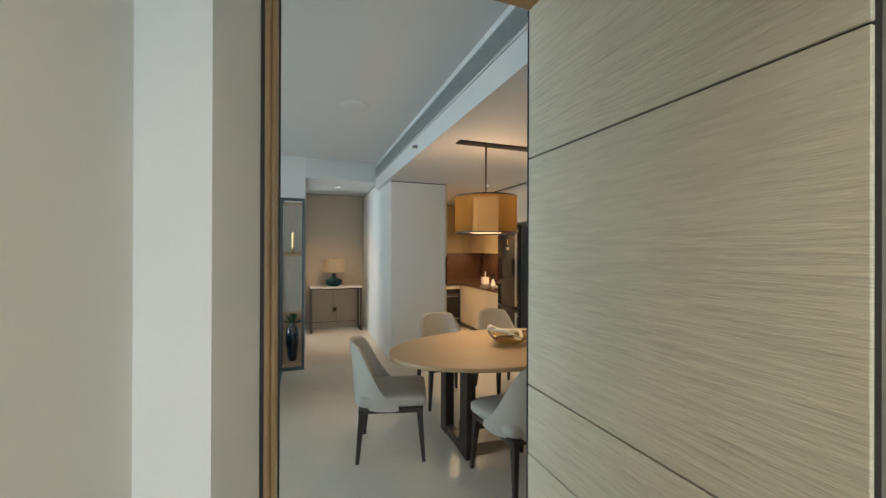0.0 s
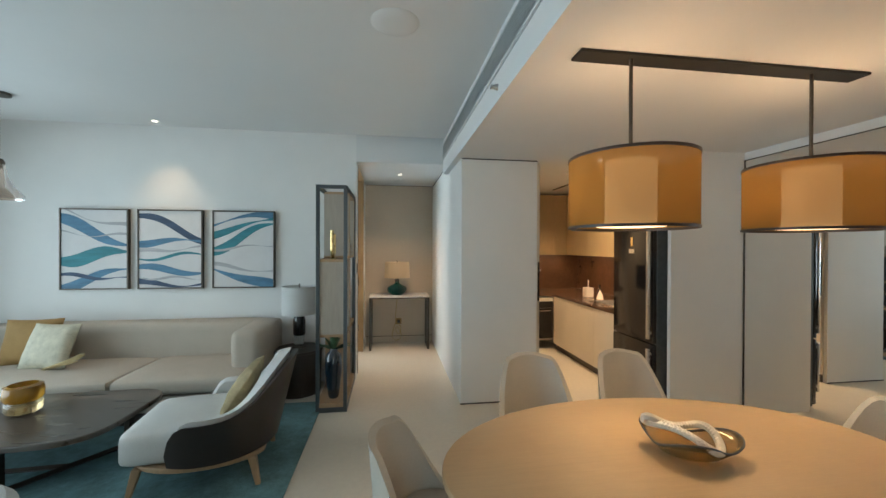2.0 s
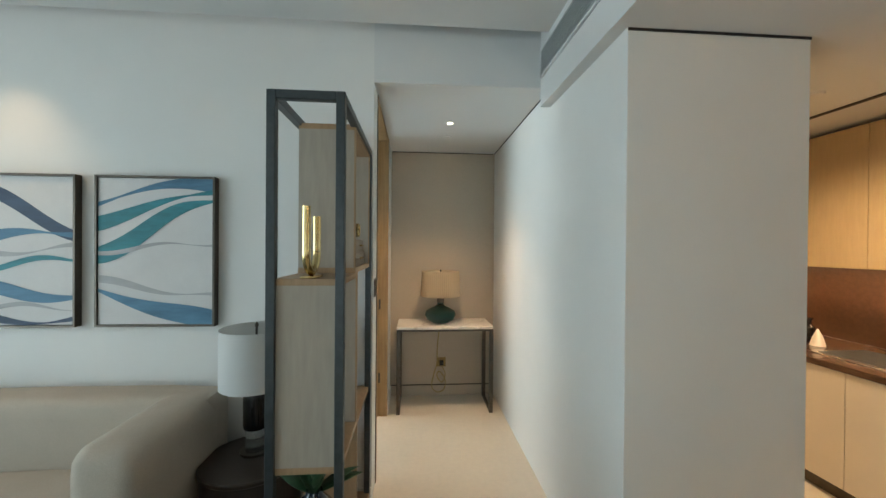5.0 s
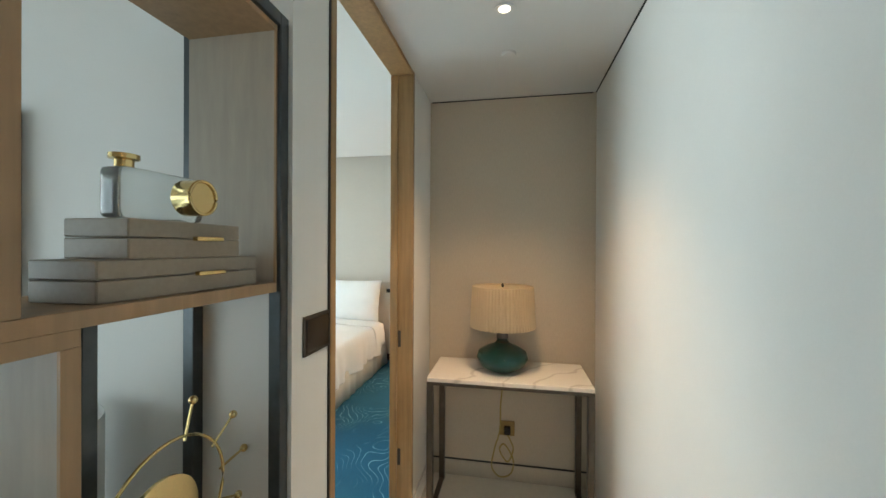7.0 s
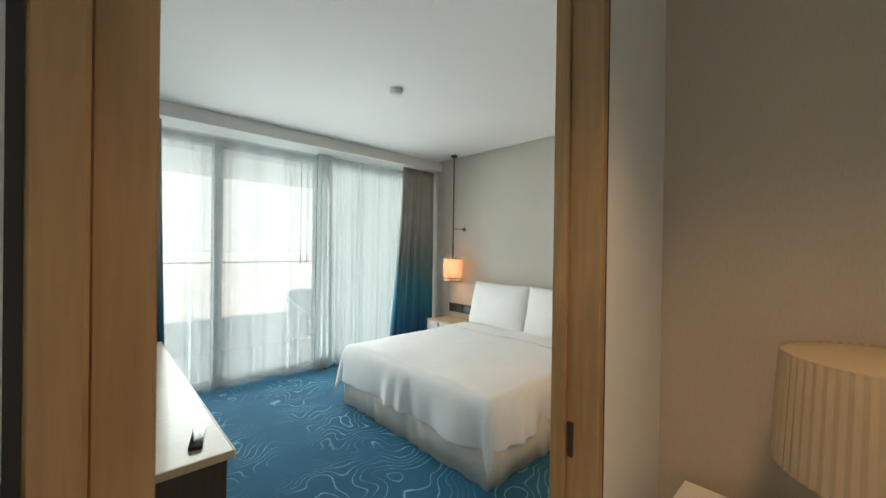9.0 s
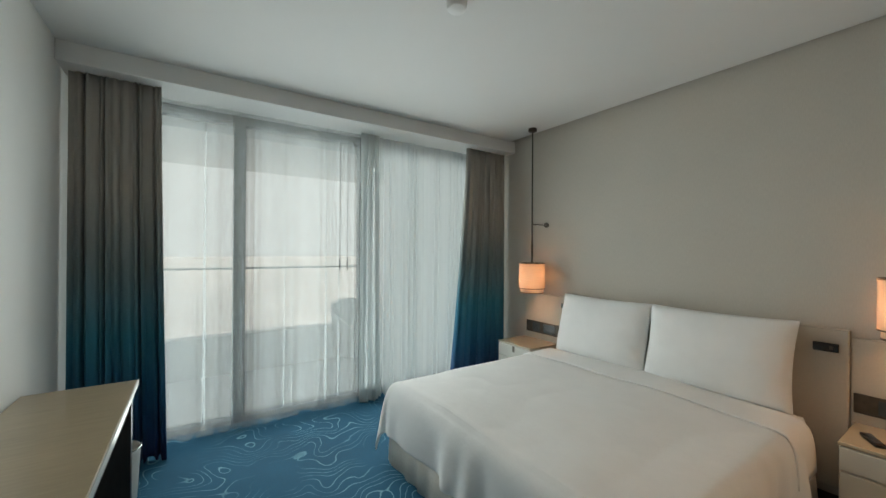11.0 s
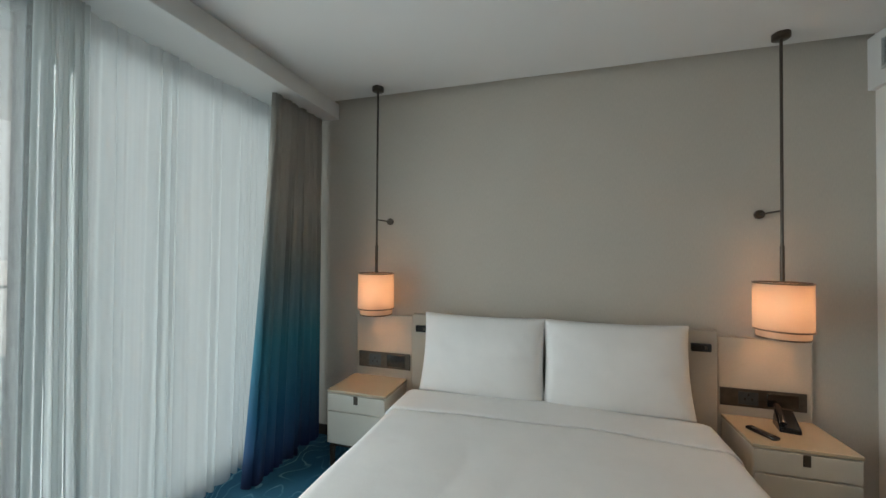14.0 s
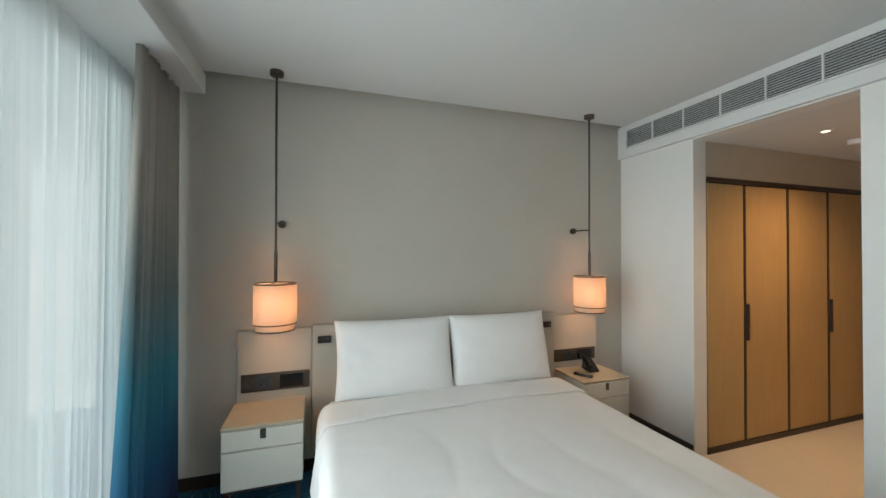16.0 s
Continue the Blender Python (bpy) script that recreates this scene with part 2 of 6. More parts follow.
# floor slab under everything; tiles and carpets lie on it
structure("floor", B(XF - 0.1, -2.6, -0.25, 4.2, 10.4, 0.0), STONE, "cream stone floor of the flat", "floor")

# walls round the living room, the dining area and the hall
w = B(XF - 0.1, 6.2, 0, 0.43, 6.36, 2.9)
structure("wall_north", w, PAINT, "pale painted wall behind the sofa")
w = B(XF - 0.1, 1.56, 0, 0.27, 1.72, 2.9)
B(1.28, 1.56, 0, 4.1, 1.72, 2.9, bm=w)
B(0.27, 1.56, 2.42, 1.28, 1.72, 2.9, bm=w)
structure("wall_south", w, PAINT, "pale painted wall with the entrance door")
w = B(-0.02, -2.5, 0, 0.205, 1.153, 2.6)
structure("wall_hall_west", w, PAINT, "pale painted hall wall")
structure("wall_hall_step", prism([(-0.02, 1.153), (0.296, 1.153), (0.314, 1.586), (-0.02, 1.586)], 0, 2.6, 0.001, 1), PAINT, "pale painted wall step beside the entrance door")
structure("wall_hall_east", B(1.36, -2.5, 0, 1.5, 1.56, 2.6), GREIGE, "greige hall wall behind the open door")
# End wall opened for the invented hall window.
w = B(0.205, -2.5, 0, 0.27, -2.36, 2.6)
B(1.27, -2.5, 0, 1.36, -2.36, 2.6, bm=w)
B(0.27, -2.5, 2.4, 1.27, -2.36, 2.6, bm=w)
structure("wall_hall_south", w, PAINT, "pale painted end wall of the hall")
structure("wall_east", B(3.95, 1.72, 0, 4.1, 7.9, 2.9), PAINT, "wall behind the large dining mirror")

# corridor and kitchen
w = B(0.32, 6.36, 0, 0.43, 6.393, 2.6)
B(0.32, 7.358, 0, 0.43, 7.80, 2.6, bm=w)
B(0.32, 6.393, 2.464, 0.43, 7.358, 2.6, bm=w)
structure("wall_corridor_west", w, PAINT, "pale wall with the open bedroom door")
structure("wall_corridor_end", B(0.27, 7.80, 0, 4.1, 7.95, 2.9), BEIGE, "beige papered wall behind the console table")
w = B(1.480, 5.37, 0, 2.235, 7.80, 2.6, 0.002, 1)
structure("wall_corridor_east", w, PAINT, "pale pier wall between corridor and kitchen")
structure("wall_pier", B(3.21, 4.79, 0, 3.95, 4.83, 2.6, 0.002, 1), PAINT, "pale panelled end wall beside the fridge")

# bedroom
w = B(0.27, 9.385, 0, 0.40, 10.26, 2.9)
B(0.27, 7.95, 0, 0.40, 8.46, 2.9, bm=w)
B(0.27, 8.46, 2.40, 0.40, 9.385, 2.9, bm=w)
B(0.32, 6.36, 2.6, 0.43, 7.95, 2.9, bm=w)
structure("wall_bedroom_east", w, PAINT, "pale bedroom wall with an opening to the dressing area")
structure("wall_bedroom_north", B(XF - 0.1, 10.10, 0, 0.27, 10.26, 2.9), GREIGE, "grey fabric-papered wall behind the bed")
structure("wall_dressing_north", B(0.40, 10.1, 0, 4.1, 10.26, 2.9), PAINT, "wall behind the wardrobe")
structure("wall_dressing_east", B(3.95, 7.95, 0, 4.1, 10.1, 2.9), PAINT, "pale end wall of the dressing area")

# ceilings
c = B(XF - 0.1, 1.72, LC, 1.42, 6.07, 2.95)
B(XF - 0.1, 6.07, LC + 0.21, 1.42, 6.2, 2.95, bm=c)
B(1.42, 1.72, DC, 3.95, 5.37, 2.95, bm=c)
B(2.235, 5.37, DC, 3.95, 7.8, 2.95, bm=c)
B(1.42, 5.37, DC + 0.003, 1.502, 6.2, 2.95, bm=c)
B(1.502, 5.37, 2.55, 2.235, 7.8, 2.95, bm=c)
B(0.43, 6.2, CC, 1.502, 7.8, 2.95, bm=c)
B(0.148, -2.4, 2.40, 1.36, 1.56, 2.6, bm=c)
structure("ceiling", c, CEIL, "white stepped ceiling of living room, dining area and corridor", "ceiling")
structure("ceiling_dressing", B(0.40, 7.95, 2.40, 3.95, 10.1, 2.6), CEIL, "white dressing area ceiling", "ceiling")
c = B(XF - 0.1, 6.36, BC, 0.32, 10.035, 2.95)
B(XF - 0.1, 10.035, BC + 0.10, 0.32, 10.1, 2.95, bm=c)
structure("ceiling_bedroom", c, CEIL, "white bedroom ceiling", "ceiling")
structure("trim_bulkhead_window", B(-3.62, 6.36, 2.574, -3.13, 10.1, BC, 0.003, 1), CEIL, "white curtain bulkhead along the bedroom window", "bulkhead")

# ---- doors, frames, mirror, grilles ----
def piece(name, bm, material, parent, label="", smooth=False):
    return link(name, bm, material, parent, label, smooth)


d = tagged(link("door_1", B(1.216, 0.848, 0.012, 1.250, 1.742, 2.345), BLACK), "open entrance door faced with grooved greige veneer", "door", "", "structure")
for z0, z1 in ((0.01, 0.690), (0.696, 0.945), (0.951, 1.790), (1.796, 2.35)):
    piece("panel", B(1.206, 0.843, z0, 1.217, 1.748, z1, 0.0015, 1), DOORVEN, d, "horizontally grained greige veneer panel")
piece("edge_seal", B(1.203, 1.748, 0.01, 1.254, 1.753, 2.35), BLACK, d)
d = tagged(link("door_frame_1", B(0.27, 1.56, 2.36, 1.28, 1.76, 2.42, 0.003, 1), OAK), "brown oak entrance door frame with black seals", "door frame", "", "structure")
piece("jamb", B(0.27, 1.60, 0, 0.334, 1.735, 2.36, 0.004, 1), OAK, d)
piece("jamb_stop", B(0.334, 1.648, 0, 0.347, 1.738, 2.36, 0.003, 1), OAK, d)
piece("seal", B(0.28, 1.587, 0, 0.3225, 1.600, 2.36), BLACK, d)
piece("seal", B(0.333, 1.738, 0, 0.352, 1.75, 2.36), BLACK, d)
piece("jamb", B(1.262, 1.60, 0, 1.28, 1.74, 2.36, 0.003, 1), OAK, d)
piece("strike_plate", B(0.3465, 1.66, 0.72, 0.3485, 1.69, 0.92, 0.0005, 1), BRASS, d, "brass strike plate")

d = tagged(link("door_frame_2", B(0.312, 6.427, 2.44, 0.434, 7.331, 2.4635, 0.003, 1), OAK), "oak door frame of the bedroom doorway", "door frame", "", "structure")
piece("jamb", B(0.312, 6.393, 0, 0.436, 6.428, 2.4635, 0.003, 1), OAK, d)
piece("jamb", B(0.312, 7.33, 0, 0.436, 7.358, 2.4635, 0.003, 1), OAK, d)
piece("door_stop", B(0.312, 7.318, 0, 0.352, 7.33, 2.44, 0.002, 1), OAK, d)
piece("door_stop", B(0.312, 6.428, 0, 0.385, 6.476, 2.44, 0.002, 1), OAK, d)
# Black strips painted as the shade in the gaps beside the frame.
piece("shadow_gap", B(0.431, 6.384, 0, 0.4345, 6.393, 2.4635), BLACK, d)
piece("shadow_gap", B(0.431, 7.358, 0, 0.4345, 7.366, 2.4635), BLACK, d)
for z in (0.30, 0.95):
    piece("hinge", B(0.356, 7.325, z, 0.372, 7.331, z + 0.09, 0.002, 1), BRONZE, d, "bronze hinge")
p = tagged(link("light_switch", B(0.4305, 6.247, 1.205, 0.437, 6.384, 1.312, 0.002, 2), BRONZE), "bronze switch plate with a black glass face", "switch")
piece("switch_face", B(0.436, 6.257, 1.215, 0.439, 6.375, 1.302, 0.001, 1), BLACKGLOSS, p, "black glass switch face")

# skirting
for x0, y0, x1, y1 in ((XF, 6.185, 0.43, 6.199), (1.491, 5.372, 1.501, 7.786), (0.431, 7.368, 0.442, 7.786), (0.44, 7.788, 1.482, 7.799)):
    structure("baseboard", B(x0, y0, 0, x1, y1, 0.10, 0.002, 1), PAINT if y1 < 7.79 else BEIGE, "low painted baseboard along the wall", "baseboard")
structure("baseboard", B(0.255, 9.39, 0, 0.269, 10.1, 0.09, 0.002, 1), DARKWOOD, "dark baseboard along the bedroom wall", "baseboard")
structure("baseboard", B(-3.6, 10.088, 0, 0.255, 10.099, 0.09, 0.002, 1), DARKWOOD, "dark baseboard behind the bed", "baseboard")
# Solid black strips take the place of shade inside narrow gaps.
structure("trim_shadow_gap_pier", B(1.476, 5.366, 0, 2.235, 5.3695, 0.012), BLACK, "thin black strip as shade in the gap under the pier", "trim")
structure("trim_shadow_gap_pier_top", B(1.48, 5.366, DC - 0.010, 2.235, 5.3695, DC), BLACK, "thin black strip as shade in the gap over the pier", "trim")
structure("trim_shadow_gap_corridor", B(0.44, 7.794, CC - 0.006, 1.46, 7.7985, CC), BLACK, "thin black strip as shade under the corridor ceiling", "trim")
structure("trim_gap_baseboard", B(0.442, 7.790, 0.10, 1.48, 7.7985, 0.107), BLACK, "thin black strip as shade over the corridor baseboard", "trim")
structure("trim_gap_corridor_floor", B(1.484, 5.372, 0.0, 1.4905, 7.786, 0.006), BLACK, "thin black strip as shade along the corridor floor", "trim")
structure("trim_shadow_gap_corridor_side", B(1.474, 6.2, CC - 0.006, 1.4795, 7.79, CC), BLACK, "thin black strip as shade along the corridor ceiling", "trim")

# mirror wall
m = tagged(link("wall_mirror", B(3.925, 1.75, 0.02, 3.945, 4.775, MTOP, 0.0), MIRROR), "large wall mirror covering the dining wall", "mirror", "", "structure")
piece("edge_trim", B(3.922, 4.775, 0.02, 3.95, 4.787, MTOP + 0.008), BRONZE, m, "thin bronze edge trim")
piece("edge_trim", B(3.922, 1.75, MTOP, 3.95, 4.775, MTOP + 0.008), BRONZE, m, "thin bronze edge trim")
structure("trim_over_mirror", B(3.93, 1.72, MTOP + 0.008, 3.95, 4.79, DC), CEIL, "white strip over the mirror", "trim")


def grille(name, x, y0, y1, z0, z1, slats, seg, label):
    """A linear air grille on a face that looks along -x."""
    g = tagged(link(name, B(x - 0.002, y0, z0, x + 0.001, y1, z1), BLACK), label, "air grille", "", "structure")
    piece("frame", B(x - 0.012, y0, z1 - 0.012, x, y1, z1), CEIL, g)
    piece("frame", B(x - 0.012, y0, z0, x, y1, z0 + 0.012), CEIL, g)
    h = (z1 - z0 - 0.03) / slats
    for i in range(slats):
        z = z0 + 0.015 + (i + 0.25) * h
        piece("slat", B(x - 0.011, y0, z, x - 0.002, y1, z + h * 0.42), GRILLE, g)
    y = y0
    while y < y1 + 0.01:
        piece("divider", B(x - 0.013, y - 0.005, z0, x, y + 0.005, z1), CEIL, g)
        y += seg
    return g


GRILLE = vary(mat("grille_aluminium", (0.40, 0.42, 0.42), 0.5), 30, 0.05)
grille("vent_living", 1.42, 1.80, 6.17, 2.515, 2.685, 9, 4.37, "long slatted air grille in the ceiling step")
structure("trim_bulkhead_bedroom", B(0.235, 7.96, 2.408, 0.27, 10.1, BC, 0.002, 1), CEIL, "white bulkhead over the dressing opening", "bulkhead")
grille("vent_bedroom", 0.235, 8.03, 9.99, 2.485, 2.655, 9, 0.28, "slatted white air grille over the dressing opening")

# ---- bedroom facade, curtains, balcony ----
GLASS = mat("clear_glass", (1, 1, 1), 0.0)
GLASS.node_tree.nodes["Principled BSDF"].inputs["Transmission Weight"].default_value = 1.0
GLASS.node_tree.nodes["Principled BSDF"].inputs["IOR"].default_value = 1.45
ALU = vary(mat("grey_window_aluminium", (0.16, 0.18, 0.19), 0.45, 0.3), 20, 0.08)


def window(name, y0, y1, posts, label):
    wd = tagged(link(name, B(XF - 0.06, y0, 2.50, XF + 0.02, y1, 2.574, 0.003, 1), ALU), label, "window", "", "structure")
    piece("window_sill", B(XF - 0.06, y0, 0, XF + 0.02, y1, 0.06, 0.003, 1), ALU, wd)
    edges = [y0 + 0.03] + posts + [y1 - 0.03]
    for y in edges:
        piece("mullion", B(XF - 0.06, y - 0.045, 0.06, XF + 0.03, y + 0.045, 2.50, 0.004, 1), ALU, wd)
    for a, b in zip(edges, edges[1:]):
        p = piece("pane", B(XF - 0.026, a + 0.045, 0.06, XF - 0.014, b - 0.045, 2.50), GLASS, wd)
        p.visible_shadow = False
    return wd


window("window_1", 6.36, 10.10, [7.37, 8.46], "full-height bedroom window with grey aluminium mullions")
# Invented unseen window that houses the hall fill light.
hw = tagged(link("window_3", B(0.27, -2.46, 2.34, 1.27, -2.40, 2.40, 0.003, 1), ALU), "invented unseen window holding the hall fill light", "window", "", "structure")
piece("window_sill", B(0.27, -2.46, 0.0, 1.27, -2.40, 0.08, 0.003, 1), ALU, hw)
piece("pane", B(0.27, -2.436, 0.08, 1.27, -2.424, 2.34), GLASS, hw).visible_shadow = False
window("window_2", 1.72, 6.20, [2.8, 3.9, 5.0], "full-height living room window with grey aluminium frame")
w = B(XF - 0.12, 6.36, 2.574, XF - 0.02, 10.1, 2.95)
B(XF - 0.12, 1.72, 2.574, XF - 0.02, 6.2, 2.95, bm=w)
structure("wall_facade_head", w, PAINT, "facade strip over the windows")


def curtain(name, y0, y1, x, z0, z1, folds, depth, material, label, category, skew0=0.0, skew1=0.0, rows=14, seed=1, pleat=0.0):
    """A hanging cloth with folds along y; the edges may lean outwards towards the floor."""
    rnd = random.Random(seed)
    ph = [rnd.uniform(0, 6.28) for _ in range(6)]
    bm = bmesh.new()
    cols = folds * 12
    grid = []
    for r in range(rows + 1):
        v = r / rows
        z = z1 + (z0 - z1) * v
        line = []
        for c in range(cols + 1):
            u = c / cols
            a = y0 + skew0 * v ** 1.3
            b = y1 + skew1 * v ** 1.3
            warp = u + 0.45 / folds * math.sin(2.1 * 6.28 * u + ph[0]) + 0.32 / folds * math.sin(5.3 * 6.28 * u + ph[1])
            amp = depth * (0.55 + 0.45 * v) * (0.75 + 0.35 * math.sin(3.7 * 6.28 * u + ph[2]))
            dx = amp * math.sin(6.28 * folds * warp + 0.5 * math.sin(2.2 * v + ph[3] + 9 * u)) + 0.012 * v * math.sin(17 * u + ph[4])
            dz = 0.0 if r < rows else 0.012 * math.sin(6.28 * folds * warp + ph[5])
            side = pleat * amp * math.cos(6.28 * folds * warp + ph[5]) * (0.6 + 0.4 * math.sin(11.3 * 6.28 * u + ph[4]))
            line.append(bm.verts.new((x + dx, a + (b - a) * u + side, z + dz)))
        grid.append(line)
    for r in range(rows):
        for c in range(cols):
            bm.faces.new((grid[r][c], grid[r][c + 1], grid[r + 1][c + 1], grid[r + 1][c]))
    ob = link(name, bm, material, None, "", True)
    s = ob.modifiers.new("thick", "SOLIDIFY")
    s.thickness = 0.0012
    return tagged(ob, label, category)


def voile(name, lo, hi):
    """Thin cloth that scatters, lets light through and shows what is behind between its threads."""
    m = bpy.data.materials.new(name)
    m.use_nodes = True
    nt = m.node_tree
    nt.nodes.clear()
    so = nt.nodes.new("ShaderNodeOutputMaterial")
    df = nt.nodes.new("ShaderNodeBsdfDiffuse")
    tl = nt.nodes.new("ShaderNodeBsdfTranslucent")
    tp = nt.nodes.new("ShaderNodeBsdfTransparent")
    for s in (df, tl):
        s.inputs["Color"].default_value = (0.89, 0.92, 0.92, 1)
    m1 = nt.nodes.new("ShaderNodeMixShader")
    m2 = nt.nodes.new("ShaderNodeMixShader")
    m1.inputs["Fac"].default_value = 0.6
    sn = nt.nodes.new("ShaderNodeTexNoise")
    sn.inputs["Scale"].default_value = 5.0
    sm = nt.nodes.new("ShaderNodeMapRange")
    sm.inputs["To Min"].default_value, sm.inputs["To Max"].default_value = lo, hi
    nt.links.new(coords(m, (0.2, 9, 0.0)), sn.inputs["Vector"])
    nt.links.new(sn.outputs["Fac"], sm.inputs["Value"])
    nt.links.new(sm.outputs["Result"], m2.inputs["Fac"])
    nt.links.new(df.outputs[0], m1.inputs[1])
    nt.links.new(tl.outputs[0], m1.inputs[2])
    nt.links.new(tp.outputs[0], m2.inputs[1])
    nt.links.new(m1.outputs[0], m2.inputs[2])
    nt.links.new(m2.outputs[0], so.inputs["Surface"])
    return m


SHEER = voile("sheer_voile", 0.19, 0.29)
SHEERD = voile("dense_voile", 0.42, 0.50)
SHEERG = voile("gathered_voile", 0.55, 0.75)

# ombre drape: grey-beige at the top, dyed teal to deep blue at the hem
DRAPE = mat("ombre_drape_cloth", (0.3, 0.3, 0.3), 0.9)
nt = DRAPE.node_tree
tc = nt.nodes.new("ShaderNodeTexCoord")
sx = nt.nodes.new("ShaderNodeSeparateXYZ")
cr = nt.nodes.new("ShaderNodeValToRGB")
mr = nt.nodes.new("ShaderNodeMapRange")
mr.inputs["From Min"].default_value, mr.inputs["From Max"].default_value = 0.0, 2.57
nt.links.new(tc.outputs["Object"], sx.inputs[0])
nt.links.new(sx.outputs["Z"], mr.inputs["Value"])
nt.links.new(mr.outputs[0], cr.inputs["Fac"])
nt.links.new(cr.outputs["Color"], nt.nodes["Principled BSDF"].inputs["Base Color"])
els = cr.color_ramp.elements
els[0].position, els[0].color = 0.0, (0.022, 0.035, 0.12, 1)
els[1].position, els[1].color = 0.72, (0.33, 0.31, 0.28, 1)
for pos, col in ((0.16, (0.012, 0.10, 0.20, 1)), (0.34, (0.03, 0.18, 0.25, 1)), (0.52, (0.15, 0.20, 0.21, 1))):
    e = els.new(pos)
    e.color = col
vary(DRAPE, 300, 0.08, bump=0.2)

curtain("sheer_curtain", 6.82, 8.50, -3.475, 0.02, 2.58, 22, 0.030, SHEER, "white sheer voile curtain drawn across the bedroom window", "curtain", 0.0, 0.0, seed=4, pleat=1.1)
curtain("sheer_curtain", 8.53, 9.98, -3.475, 0.02, 2.58, 18, 0.024, SHEERD, "denser white voile curtain hanging beside the ombre drape", "curtain", 0.0, -0.05, seed=9, pleat=1.1)
curtain("sheer_curtain", 8.37, 8.56, -3.425, 0.02, 2.58, 8, 0.03, SHEERG, "gathered edge of a white sheer voile curtain", "curtain", 0.0, 0.03, seed=11)
curtain("drape_curtain", 9.52, 10.06, -3.27, 0.015, 2.58, 8, 0.035, DRAPE, "grey-to-blue ombre drape gathered beside the bed", "curtain", -0.20, 0.0, seed=2)
curtain("drape_curtain", 6.39, 6.86, -3.27, 0.015, 2.58, 7, 0.035, DRAPE, "grey-to-blue ombre drape gathered at the window's end", "curtain", 0.0, 0.05, seed=7)

for y in (8.17, 8.24):
    wd = thing("curtain_wand", (-3.415, y, 1.27), 0, "thin dark draw wand hanging beside the sheer curtain", "curtain wand", "curtain wands")
    part("rod", tube([(0, 0, 0), (0, 0, 1.29)], 0.0022, 8), ALU, wd)
    part("grip", tube([(0, 0, 0), (0, 0, 0.10)], 0.005, 10), GUNMETAL, wd)

CONCRETE = vary(vary(mat("pale_balcony_render", (0.80, 0.81, 0.81), 0.8), 2, 0.05), 60, 0.04, bump=0.1)
structure("balcony_floor", B(-5.3, 1.0, -0.22, XF - 0.1, 12.0, -0.02), CONCRETE, "pale balcony floor", "balcony")
# Real slab, with unseen ends added to keep sun off the curtains.
structure("balcony_ceiling", B(-5.3, -6.0, 2.44, XF - 0.12, 26.0, 2.9), CONCRETE, "pale slab over the balcony, lengthened to block sun", "balcony")
structure("balcony_upstand", B(-5.3, 1.0, -0.02, -5.12, 12.0, 0.44, 0.01, 2), CONCRETE, "pale upstand along the balcony edge", "balcony")
r = tagged(link("balcony_railing", B(-5.235, 1.0, 1.215, -5.185, 12.0, 1.24, 0.008, 2), ALU), "glass balcony railing with a thin metal top rail", "railing", "", "structure")
for i in range(8):
    p = piece("pane", B(-5.216, 1.02 + i * 1.375, 0.44, -5.204, 1.02 + (i + 1) * 1.375 - 0.02, 1.215), GLASS, r)
    p.visible_shadow = False
structure("balcony_wall", B(-5.34, 9.44, -0.02, -5.08, 12.0, 2.44, 0.005, 1), CONCRETE, "pale wall closing the balcony beside the railing", "balcony")
# Unseen wall added to block sun entering from the north.
structure("wall_facade_north", B(XF - 0.12, 10.26, -0.25, XF + 0.1, 26.0, 2.9), PAINT, "unseen wall beyond the bedroom, added to block the sun")
# Haze of the distance is mixed into the sand's colour.
SAND = vary(vary(mat("hazy_sand", (0.42, 0.42, 0.40), 0.95), 0.02, 0.25), 0.004, 0.3)
gm = bmesh.new()
bmesh.ops.create_grid(gm, x_segments=2, y_segments=2, size=12000)
g = structure("ground", gm, SAND, "pale sandy ground far below the balcony", "ground")
g.location = (-3000, 0, -45)

# hazy sky in the distance
HAZE = bpy.data.materials.new("hazy_sky")
HAZE.use_nodes = True
hz = HAZE.node_tree
hz.nodes.clear()
ho = hz.nodes.new("ShaderNodeOutputMaterial")
he = hz.nodes.new("ShaderNodeEmission")
he.inputs["Color"].default_value, he.inputs["Strength"].default_value = (0.86, 0.91, 0.93, 1), 1.0
hz.links.new(he.outputs[0], ho.inputs["Surface"])
structure("backdrop", B(-2602, -12000, -45, -2600, 12000, 4000), HAZE, "pale hazy sky over the far shore", "sky")

# carpet and rug
CARPET = mat("blue_patterned_carpet", (0.03, 0.16, 0.27), 0.95)
nt = CARPET.node_tree
v = coords(CARPET, (1, 1, 1))
n1 = node(CARPET, "ShaderNodeTexNoise", Scale=2.6, Detail=1.0)
nt.links.new(v, n1.inputs["Vector"])
sub = nt.nodes.new("ShaderNodeVectorMath")
sub.operation = "MULTIPLY_ADD"
sub.inputs[1].default_value = (1.0, 1.0, 0)
nt.links.new(n1.outputs["Color"], sub.inputs[0])
nt.links.new(v, sub.inputs[2])
wv = node(CARPET, "ShaderNodeTexWave", Scale=4.2, Distortion=5.0, Detail=3.0)
wv.inputs["Detail Scale"].default_value = 0.8
nt.links.new(sub.outputs[0], wv.inputs["Vector"])
wr = nt.nodes.new("ShaderNodeMapRange")
wr.inputs["From Min"].default_value, wr.inputs["From Max"].default_value = 0.955, 1.0
nt.links.new(wv.outputs["Fac"], wr.inputs["Value"])
n2 = node(CARPET, "ShaderNodeTexNoise", Scale=2.2, Detail=3.0)
nt.links.new(v, n2.inputs["Vector"])
